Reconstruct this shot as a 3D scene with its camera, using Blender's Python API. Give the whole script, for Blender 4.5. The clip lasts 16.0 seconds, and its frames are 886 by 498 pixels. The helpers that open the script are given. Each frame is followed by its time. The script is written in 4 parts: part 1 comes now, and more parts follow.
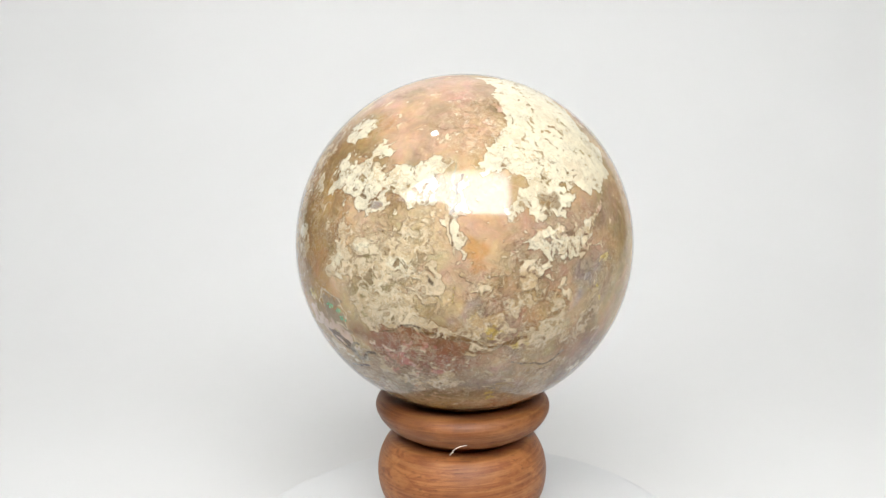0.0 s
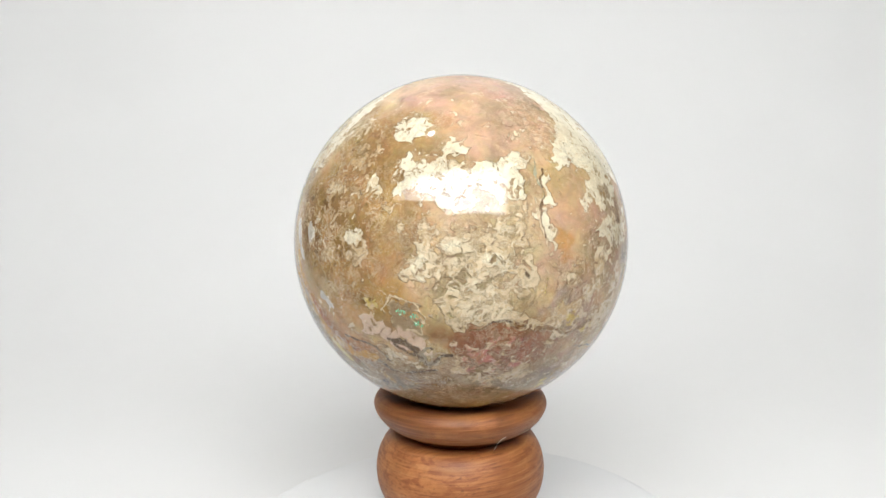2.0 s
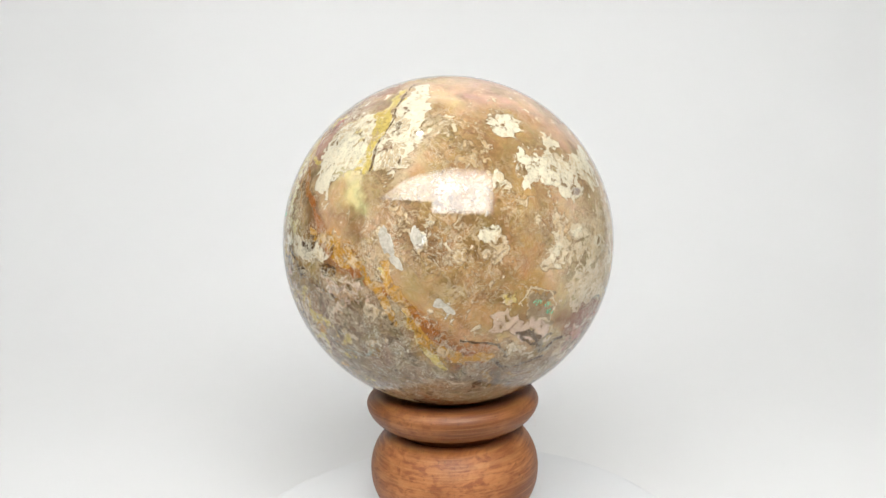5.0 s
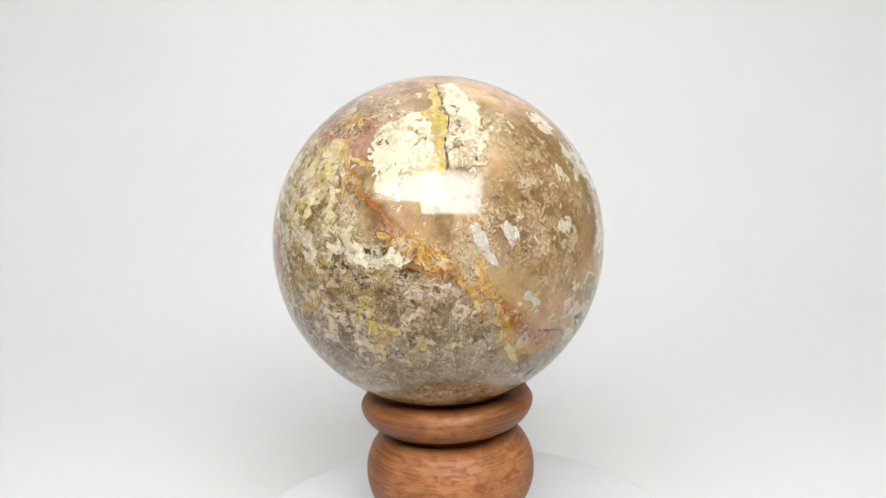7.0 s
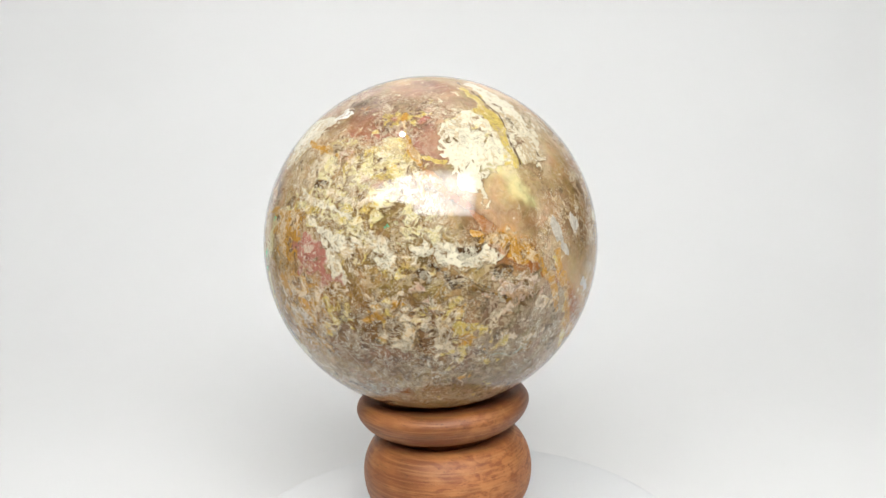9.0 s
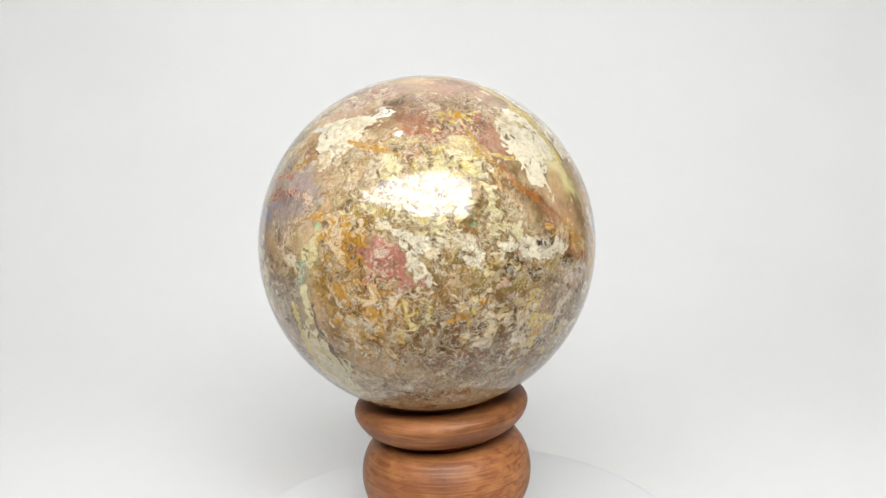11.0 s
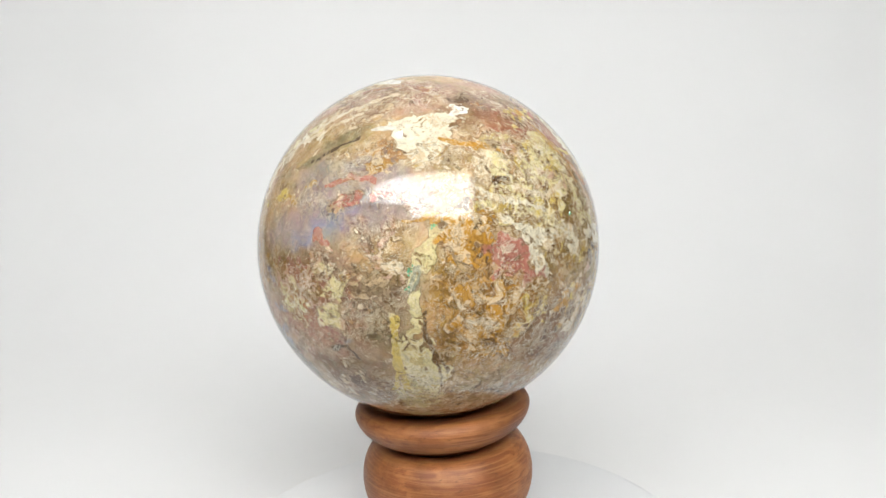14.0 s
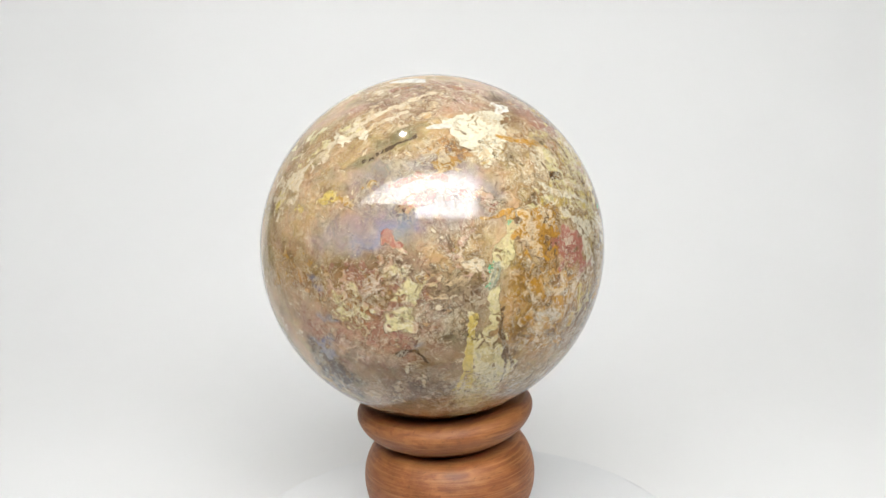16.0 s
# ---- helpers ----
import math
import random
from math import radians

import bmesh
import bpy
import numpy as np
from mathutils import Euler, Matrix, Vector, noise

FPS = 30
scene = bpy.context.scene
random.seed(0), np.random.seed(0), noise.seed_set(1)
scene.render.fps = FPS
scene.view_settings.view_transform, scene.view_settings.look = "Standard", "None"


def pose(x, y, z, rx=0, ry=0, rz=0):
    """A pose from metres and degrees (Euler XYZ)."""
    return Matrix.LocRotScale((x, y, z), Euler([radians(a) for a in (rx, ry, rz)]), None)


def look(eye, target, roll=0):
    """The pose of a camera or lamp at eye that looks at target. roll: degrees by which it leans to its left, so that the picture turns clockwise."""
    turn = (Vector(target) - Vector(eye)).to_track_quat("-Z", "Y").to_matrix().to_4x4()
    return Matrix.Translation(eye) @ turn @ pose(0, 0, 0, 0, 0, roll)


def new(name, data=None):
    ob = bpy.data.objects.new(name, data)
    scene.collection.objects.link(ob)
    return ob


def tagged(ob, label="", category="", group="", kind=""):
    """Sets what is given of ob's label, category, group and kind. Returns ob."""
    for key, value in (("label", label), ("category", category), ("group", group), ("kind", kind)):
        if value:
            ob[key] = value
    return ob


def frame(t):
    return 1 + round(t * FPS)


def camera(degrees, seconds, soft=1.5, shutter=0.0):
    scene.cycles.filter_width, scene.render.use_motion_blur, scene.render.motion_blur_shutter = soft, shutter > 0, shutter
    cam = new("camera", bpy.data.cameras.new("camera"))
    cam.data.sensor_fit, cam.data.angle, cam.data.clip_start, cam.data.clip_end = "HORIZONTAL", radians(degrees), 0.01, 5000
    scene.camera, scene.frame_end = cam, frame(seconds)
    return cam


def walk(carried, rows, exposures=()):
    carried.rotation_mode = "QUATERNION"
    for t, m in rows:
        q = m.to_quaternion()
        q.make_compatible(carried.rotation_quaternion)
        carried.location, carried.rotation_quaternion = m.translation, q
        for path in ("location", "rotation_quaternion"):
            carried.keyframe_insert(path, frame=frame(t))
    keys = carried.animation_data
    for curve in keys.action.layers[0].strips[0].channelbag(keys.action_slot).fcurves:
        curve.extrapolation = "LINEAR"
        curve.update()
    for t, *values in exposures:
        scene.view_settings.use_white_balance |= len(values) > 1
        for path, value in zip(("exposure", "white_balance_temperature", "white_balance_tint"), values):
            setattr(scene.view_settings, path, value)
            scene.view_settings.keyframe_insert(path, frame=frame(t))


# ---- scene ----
# The place, in metres: a polished stone ball on a small turned wooden stand, on a white
# turntable, before a white paper sweep, with unseen walls and a roof added round it.
TABLE = 0.014                    # top of the turntable over the paper
BALL_R = 0.035
BALL_Z = TABLE + 0.066           # centre of the ball
OFF = Vector((0.003854, 0.000386, 0.0))   # the ball's centre off the turntable's axis
LEAN = Vector((0.0436, 0.0003, 0.999))    # the stand leans a little

EXPO = -0.17                     # stops
PANEL, SPOT = 16.2, 460.0         # glow of the light panels and of the spot lamp
SWEEP_Y, SWEEP_R = 0.16, 0.22    # where the paper begins to rise, and its bend
PAPER_EDGE = -0.056              # the paper's front edge

cam = camera(56.96, 16.0, soft=1.5)
EYE = Vector((-0.00057, -0.17012, BALL_Z + 0.02661))
AIM = EYE + Vector((0.0, math.cos(radians(9.226)), -math.sin(radians(9.226))))
STAND = look(EYE, AIM, -2.31)
walk(cam, [(0.0, STAND), (16.0, STAND)], exposures=[(0.0, EXPO), (16.0, EXPO)])

# ---- light ----
world = bpy.data.worlds.new("dim_room")
scene.world = world
world.use_nodes = True
world.node_tree.nodes["Background"].inputs["Color"].default_value = (0.9, 0.95, 1.0, 1)
world.node_tree.nodes["Background"].inputs["Strength"].default_value = 0.3


# ---- materials ----
def srgb(r, g, b):
    """Linear colour from 0..255 values."""
    return tuple((c / 255 / 12.92) if c <= 10 else ((c / 255 + 0.055) / 1.055) ** 2.4 for c in (r, g, b)) + (1.0,)


class Nodes:
    """A short hand for node trees."""

    def __init__(self, name):
        self.mat = bpy.data.materials.new(name)
        self.mat.use_nodes = True
        self.tree = self.mat.node_tree
        self.bsdf = self.tree.nodes["Principled BSDF"]

    def put(self, socket, value):
        if hasattr(value, "is_output"):
            self.tree.links.new(value, socket)
        else:
            socket.default_value = value

    def math(self, op, a, b=0.0, c=0.0, clamp=False):
        n = self.tree.nodes.new("ShaderNodeMath")
        n.operation, n.use_clamp = op, clamp
        for s, v in zip(n.inputs, (a, b, c)):
            self.put(s, v)
        return n.outputs[0]

    def remap(self, v, a, b, lo=0.0, hi=1.0, smooth=True):
        n = self.tree.nodes.new("ShaderNodeMapRange")
        n.interpolation_type = "SMOOTHSTEP" if smooth else "LINEAR"
        for s, x in zip(n.inputs, (v, a, b, lo, hi)):
            self.put(s, x)
        return n.outputs[0]

    def mix(self, fac, a, b, blend="MIX"):
        n = self.tree.nodes.new("ShaderNodeMix")
        n.data_type, n.blend_type = "RGBA", blend
        self.put(n.inputs[0], fac), self.put(n.inputs[6], a), self.put(n.inputs[7], b)
        return n.outputs[2]

    def coords(self, scale, shift=(0, 0, 0)):
        tc = self.tree.nodes.new("ShaderNodeTexCoord")
        m = self.tree.nodes.new("ShaderNodeMapping")
        self.tree.links.new(tc.outputs["Object"], m.inputs["Vector"])
        m.inputs["Scale"].default_value = scale if isinstance(scale, tuple) else (scale,) * 3
        m.inputs["Location"].default_value = shift
        return m.outputs[0]

    def noise(self, vec, scale, detail=5.0, rough=0.55, distort=0.0):
        n = self.tree.nodes.new("ShaderNodeTexNoise")
        self.put(n.inputs["Vector"], vec)
        for k, v in (("Scale", scale), ("Detail", detail), ("Roughness", rough), ("Distortion", distort)):
            n.inputs[k].default_value = v
        return n.outputs["Fac"], n.outputs["Color"]

    def voronoi(self, vec, scale, feature="F1"):
        n = self.tree.nodes.new("ShaderNodeTexVoronoi")
        n.feature = feature
        self.put(n.inputs["Vector"], vec)
        n.inputs["Scale"].default_value = scale
        return n.outputs["Distance"]

    def split(self, colour):
        n = self.tree.nodes.new("ShaderNodeSeparateColor")
        self.put(n.inputs[0], colour)
        return n.outputs

    def shade(self, value):
        """A grey of that value."""
        n = self.tree.nodes.new("ShaderNodeCombineColor")
        for k in range(3):
            self.put(n.inputs[k], value)
        return n.outputs[0]

    def bump(self, height, strength, distance):
        n = self.tree.nodes.new("ShaderNodeBump")
        self.put(n.inputs["Height"], height)
        n.inputs["Strength"].default_value, n.inputs["Distance"].default_value = strength, distance
        return n.outputs[0]

    def set(self, **kw):
        for k, v in kw.items():
            self.put(self.bsdf.inputs[k.replace("_", " ")], v)
        return self.mat


def paper_material(name, tone, grain=900.0):
    m = Nodes(name)
    v = m.coords(1.0)
    big, _ = m.noise(v, 5.0, 3.0)
    fine, _ = m.noise(v, grain, 4.0)
    lo = tuple(c * 0.965 for c in tone[:3]) + (1.0,)
    col = m.mix(m.remap(big, 0.3, 0.7), lo, tone)
    return m.set(Base_Color=col, Roughness=0.75, Specular_IOR_Level=0.25, Normal=m.bump(fine, 0.15, 0.0003))


def wood_material():
    """Reddish brown turned wood under a thin satin varnish: grain along x, fine lathe rings."""
    m = Nodes("turned_wood")
    v = m.coords(1.0)
    stretched = m.coords((14.0, 90.0, 200.0))
    grain, _ = m.noise(stretched, 4.0, 6.0, 0.6, 0.8)
    broad, _ = m.noise(v, 70.0, 4.0, 0.55, 0.6)
    rings, _ = m.noise(m.coords((60.0, 60.0, 2200.0)), 1.0, 4.0, 0.65)
    pores, _ = m.noise(m.coords((160.0, 900.0, 900.0)), 2.0, 4.0, 0.6)
    col = m.mix(m.remap(broad, 0.3, 0.7), WOOD_DARK, WOOD_LIGHT)
    col = m.mix(m.remap(grain, 0.42, 0.62, 0.0, 0.75), col, WOOD_RED)
    col = m.mix(m.remap(pores, 0.58, 0.70, 0.0, 0.5), col, WOOD_PORE)
    col = m.mix(m.remap(rings, 0.45, 0.68, 0.0, 0.3), col, WOOD_PALE)
    col = m.mix(m.remap(rings, 0.30, 0.46, 0.22, 0.0), col, WOOD_PORE)
    rough = m.remap(broad, 0.3, 0.7, 0.46, 0.58)
    h = m.math("ADD", rings, m.math("MULTIPLY", pores, 0.6))
    return m.set(Base_Color=col, Roughness=rough, Normal=m.bump(h, 0.35, 0.00025), Specular_IOR_Level=0.4)


WOOD_DARK, WOOD_LIGHT = srgb(114, 66, 35), srgb(168, 108, 62)
WOOD_RED, WOOD_PORE, WOOD_PALE = srgb(120, 66, 36), srgb(70, 40, 24), srgb(188, 138, 88)

def mineral(r, g, b):
    """A mineral's colour, as deep as it is under the polish."""
    return tuple(DEEP * c ** 1.36 for c in srgb(r, g, b)[:3]) + (1.0,)


DEEP = 0.97
MINERALS = {
    "fawn": mineral(215, 194, 162), "tan": mineral(200, 175, 138), "brown": mineral(190, 158, 114), "peach": mineral(208, 180, 156),
    "mauve": mineral(190, 164, 144), "maroon": mineral(166, 122, 94), "rosebrown": mineral(178, 138, 118), "rose": mineral(196, 140, 126),
    "pink": mineral(214, 184, 164), "blush": mineral(222, 200, 182), "orange": mineral(202, 162, 112), "rust": mineral(182, 124, 64),
    "gold": mineral(212, 168, 82), "ochre": mineral(196, 160, 94), "olive": mineral(180, 152, 106), "umber": mineral(150, 119, 80),
    "yellow": mineral(224, 204, 130), "paleyellow": mineral(230, 220, 176), "pale": mineral(230, 215, 188), "cream": mineral(240, 233, 212),
    "white": mineral(248, 246, 238), "grey": mineral(174, 156, 130), "greydark": mineral(112, 94, 74), "greyolive": mineral(150, 138, 112),
    "lavender": mineral(178, 166, 160), "bluegrey": mineral(158, 160, 174), "greygreen": mineral(182, 184, 164), "dark": mineral(98, 72, 44),
    "crack": mineral(122, 96, 62),
}


def stone_material():
    """Clear coloured ground with flaky crust in it, under a smooth polish. The mesh holds what lies where."""
    m = Nodes("polished_agate")
    v = m.coords(1.0 / BALL_R)
    store = []
    for name in ("ground", "flake"):
        at = m.tree.nodes.new("ShaderNodeAttribute")
        at.attribute_name = name
        store += [at.outputs["Color"], at.outputs["Alpha"]]
    ground, coarse, flake, cover = store
    cloud, cloud_c = m.noise(v, 4.0, 4.0, 0.55, 0.6)
    mid, mid_c = m.noise(v, 11.0, 5.0, 0.58, 0.9)
    fine, fine_c = m.noise(v, 19.0, 5.0, 0.58, 1.0)
    grit, _ = m.noise(v, 70.0, 3.0, 0.55)
    bent = m.mix(0.10, v, mid_c, "LINEAR_LIGHT")
    # the clear ground: cloudy, with a few veils and specks
    depth = m.remap(m.math("MULTIPLY_ADD", mid, 0.6, cloud), 0.62, 0.98, 0.84, 1.14, False)
    veil = m.remap(m.math("MULTIPLY_ADD", fine, 0.5, mid), 0.80, 0.98, 0.0, 0.30)
    base = m.mix(1.0, ground, m.shade(depth), "MULTIPLY")
    base = m.mix(0.55, base, m.mix(0.5, cloud_c, mid_c), "SOFT_LIGHT")
    base = m.mix(veil, base, MINERALS["pale"])
    base = m.mix(m.remap(m.math("MULTIPLY_ADD", fine, 0.7, cloud), 0.66, 0.78, 0.26, 0.0), base, MINERALS["umber"])
    # the crust: crisp ragged flakes where the cover is high, relief shade painted dark round them
    rag = m.math("MULTIPLY_ADD", m.math("SUBTRACT", fine, 0.5), 1.8, m.math("MULTIPLY", m.math("SUBTRACT", mid, 0.5), 1.2))
    edge = m.math("ADD", cover, rag)
    mask = m.remap(edge, 0.40, 0.57, 0.0, 0.9)
    rim_shade = m.math("MULTIPLY", m.remap(edge, 0.24, 0.42), m.remap(coarse, 0.1, 0.8, 0.0, 0.36))
    base = m.mix(rim_shade, base, MINERALS["umber"])
    shade = m.remap(m.math("MULTIPLY_ADD", grit, 0.35, fine), 0.50, 0.86, 0.86, 1.10, False)
    chip = m.mix(1.0, flake, m.shade(shade), "MULTIPLY")
    pocket = m.remap(m.math("MULTIPLY_ADD", fine, 0.9, mid), 0.74, 0.86, 0.6, 0.0)
    base = m.mix(m.math("MULTIPLY", pocket, m.remap(coarse, 0.2, 0.9)), base, MINERALS["dark"])
    # single flakes differ: some paler, some yellower, some brown
    cell = m.tree.nodes.new("ShaderNodeTexVoronoi")
    m.put(cell.inputs["Vector"], m.mix(0.16, bent, fine_c, "LINEAR_LIGHT"))
    cell.inputs["Scale"].default_value = 14.0
    pick = m.split(cell.outputs["Color"])
    some = m.remap(coarse, 0.1, 0.8, 0.12, 0.5)
    chip = m.mix(m.math("MULTIPLY", m.remap(pick[0], 0.62, 0.74), some), chip, MINERALS["cream"])
    chip = m.mix(m.math("MULTIPLY", m.remap(pick[1], 0.70, 0.80), some), chip, MINERALS["ochre"])
    base = m.mix(m.math("MULTIPLY", m.remap(pick[2], 0.66, 0.76), m.math("MULTIPLY", some, 0.8)), base, MINERALS["pale"])
    base = m.mix(m.math("MULTIPLY", m.remap(pick[0], 0.28, 0.16), m.math("MULTIPLY", some, 0.8)), base, MINERALS["umber"])
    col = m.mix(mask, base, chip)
    # crevices of dark stone, painted to give relief shade too, and pale threads in the broken crust
    w, _ = m.noise(bent, 12.0, 6.0, 0.6, 1.2)
    ridge = m.math("ABSOLUTE", m.math("SUBTRACT", w, 0.5))
    crevice = m.math("MULTIPLY", m.remap(ridge, 0.004, 0.022, 0.52, 0.0), m.math("MULTIPLY", coarse, m.remap(mid, 0.38, 0.5)))
    col = m.mix(crevice, col, MINERALS["dark"])
    x, _ = m.noise(bent, 11.0, 6.0, 0.6, 1.5)
    thread = m.math("ABSOLUTE", m.math("SUBTRACT", x, 0.48))
    thread = m.math("MULTIPLY", m.remap(thread, 0.003, 0.024, 0.8, 0.0), m.math("MULTIPLY", coarse, m.remap(cloud, 0.40, 0.5)))
    col = m.mix(thread, col, MINERALS["cream"])
    pit = m.math("MULTIPLY", m.remap(m.voronoi(bent, 17.0), 0.10, 0.20, 0.55, 0.0), m.math("MULTIPLY", m.remap(cloud, 0.52, 0.6), mask))
    col = m.mix(pit, col, MINERALS["umber"])
    speck = m.math("MULTIPLY", m.remap(m.voronoi(v, 13.0), 0.05, 0.10, 0.6, 0.0), m.remap(mid, 0.52, 0.6))
    col = m.mix(speck, col, MINERALS["cream"])
    h = m.math("MULTIPLY_ADD", m.remap(edge, 0.34, 0.60), 0.8, m.math("MULTIPLY", fine, 0.4))
    h = m.math("MULTIPLY_ADD", m.remap(ridge, 0.0, 0.03), m.math("MULTIPLY", coarse, 0.4), h)
    return m.set(Base_Color=col, Roughness=0.6, Specular_IOR_Level=0.08, Normal=m.bump(h, 0.7, 0.0007),
                 Coat_Weight=1.0, Coat_IOR=1.52, Coat_Roughness=0.06)


def inlay_material(name, lo, hi, rough):
    m = Nodes(name)
    v = m.coords(1.0 / BALL_R)
    a, _ = m.noise(v, 18.0, 7.0, 0.62, 0.8)
    b, _ = m.noise(v, 60.0, 5.0, 0.6)
    col = m.mix(m.remap(m.math("ADD", a, m.math("MULTIPLY", b, 0.5)), 0.55, 0.95), lo, hi)
    return m.set(Base_Color=col, Roughness=0.4, Coat_Weight=1.0, Coat_IOR=1.66, Coat_Roughness=rough)


def plain_material(name, colour, rough=0.5, metal=0.0):
    m = Nodes(name)
    fine, _ = m.noise(m.coords(1.0), 180.0, 4.0)
    dark = tuple(c * 0.9 for c in colour[:3]) + (1.0,)
    return m.set(Base_Color=m.mix(m.remap(fine, 0.3, 0.7), dark, colour), Roughness=rough, Metallic=metal)


def glow_material(name, colour, strength, soft=False):
    m = Nodes(name)
    if soft:                                # a diffuser fades towards its edges
        tc = m.tree.nodes.new("ShaderNodeTexCoord")
        at = m.tree.nodes.new("ShaderNodeSeparateXYZ")
        m.put(at.inputs[0], tc.outputs["Object"])
        x, y = at.outputs[0], at.outputs[1]
        f = m.math("MULTIPLY", m.remap(x, -0.60, -0.16, 0.35, 1.0), m.remap(x, 0.40, 0.32, 0.3, 1.0))
        f = m.math("MULTIPLY", f, m.math("MULTIPLY", m.remap(y, -0.19, -0.14, 0.4, 1.0), m.remap(y, 0.22, 0.10, 0.25, 1.0)))
        strength = m.math("MULTIPLY", f, strength)
    return m.set(Base_Color=(0.8, 0.8, 0.8, 1), Emission_Color=colour, Emission_Strength=strength)


PAPER = paper_material("white_paper", (0.70, 0.693, 0.684, 1))
# tones of the added, unseen walls and roof, chosen for the light they bounce
WALL_WARM = paper_material("unseen_warm_wall", (0.13, 0.115, 0.10, 1), 500.0)
ROOF_WHITE = paper_material("unseen_white_roof", (0.72, 0.74, 0.755, 1), 500.0)
WALL_GREY = paper_material("unseen_grey_wall", (0.20, 0.215, 0.235, 1), 500.0)
WALL_FRONT = paper_material("unseen_front_wall", (0.16, 0.15, 0.145, 1), 200.0)
PLATTER = paper_material("white_platter", (0.68, 0.68, 0.68, 1), 1500.0)
WOOD = wood_material()
TABLETOP = plain_material("dark_table", (0.06, 0.045, 0.035, 1), 0.5)
STONE = stone_material()
MILKY = inlay_material("milky_quartz_and_glare", (0.40, 0.35, 0.27, 1), (0.66, 0.61, 0.51, 1), 0.045)
CRYSTAL = inlay_material("green_crystal", (0.03, 0.30, 0.12, 1), (0.22, 0.62, 0.34, 1), 0.12)
HOUSING = plain_material("black_housing", (0.03, 0.03, 0.03, 1), 0.5)
FIBRE = plain_material("pale_fibre", (0.75, 0.66, 0.55, 1), 0.7)
PANEL_GLOW = glow_material("panel_glow", (0.98, 0.995, 1.0, 1), PANEL, True)
SPOT_GLOW = glow_material("spot_glow", (1.0, 0.97, 0.92, 1), SPOT)


# ---- building ----
def link(name, bm, material, smooth=True):
    me = bpy.data.meshes.new(name)
    bm.normal_update()
    bm.to_mesh(me)
    bm.free()
    me.materials.append(material)
    for p in me.polygons:
        p.use_smooth = smooth
    return new(name, me)


def part(name, bm, material, parent, label="", smooth=True):
    """One mesh object under a thing."""
    ob = link(name, bm, material, smooth)
    ob.parent = parent
    return tagged(ob, label)


def box(bm, lo, hi):
    v = [bm.verts.new((x, y, z)) for x in (lo[0], hi[0]) for y in (lo[1], hi[1]) for z in (lo[2], hi[2])]
    for f in ((0, 1, 3, 2), (4, 6, 7, 5), (0, 4, 5, 1), (2, 3, 7, 6), (0, 2, 6, 4), (1, 5, 7, 3)):
        bm.faces.new([v[i] for i in f])


def turned(profile, segments=128):
    """A lathe-turned solid from (radius, height) pairs, top to bottom, closed at both ends."""
    bm = bmesh.new()
    rings = [[bm.verts.new((r * math.cos(2 * math.pi * k / segments), r * math.sin(2 * math.pi * k / segments), z))
              for k in range(segments)] for r, z in profile]
    for a, b in zip(rings, rings[1:]):
        for k in range(segments):
            j = (k + 1) % segments
            bm.faces.new((a[k], b[k], b[j], a[j]))
    bm.faces.new(rings[0])
    bm.faces.new(rings[-1][::-1])
    return bm


def smooth_profile(points, steps=6):
    """A rounded line through a few (radius, height) points."""
    out = []
    for i in range(len(points) - 1):
        p = [Vector(points[max(0, min(len(points) - 1, j))]) for j in (i - 1, i, i + 1, i + 2)]
        for s in range(steps):
            t = s / steps
            out.append(tuple(0.5 * (2 * p[1] + (p[2] - p[0]) * t + (2 * p[0] - 5 * p[1] + 4 * p[2] - p[3]) * t * t
                                    + (3 * p[1] - p[0] - 3 * p[2] + p[3]) * t ** 3)))
    return out + [tuple(points[-1])]


# ---- the large structure ----
def paper_sweep():
    """White paper that runs along the floor and curves up behind."""
    bm = bmesh.new()
    line = [(PAPER_EDGE, 0.0), (0.0, 0.0), (SWEEP_Y, 0.0)]
    line += [(SWEEP_Y + SWEEP_R * math.sin(a), SWEEP_R * (1 - math.cos(a))) for a in np.linspace(0.08, math.pi / 2, 24)]
    line += [(SWEEP_Y + SWEEP_R, 1.09)]
    back = [(y + 0.001 if z > SWEEP_R else y, z - 0.001) for y, z in line]
    rows = [[bm.verts.new((x, y, z)) for x in np.linspace(-0.36, 0.36, 13)] for y, z in line]
    low = [[bm.verts.new((x, y, z)) for x in np.linspace(-0.36, 0.36, 13)] for y, z in back]
    for grid, flip in ((rows, False), (low, True)):
        for a, b in zip(grid, grid[1:]):
            for k in range(12):
                f = (a[k], a[k + 1], b[k + 1], b[k])
                bm.faces.new(f[::-1] if flip else f)
    return tagged(link("backdrop", bm, PAPER), "seamless white paper sweep curving up behind the turntable", "backdrop", kind="structure")


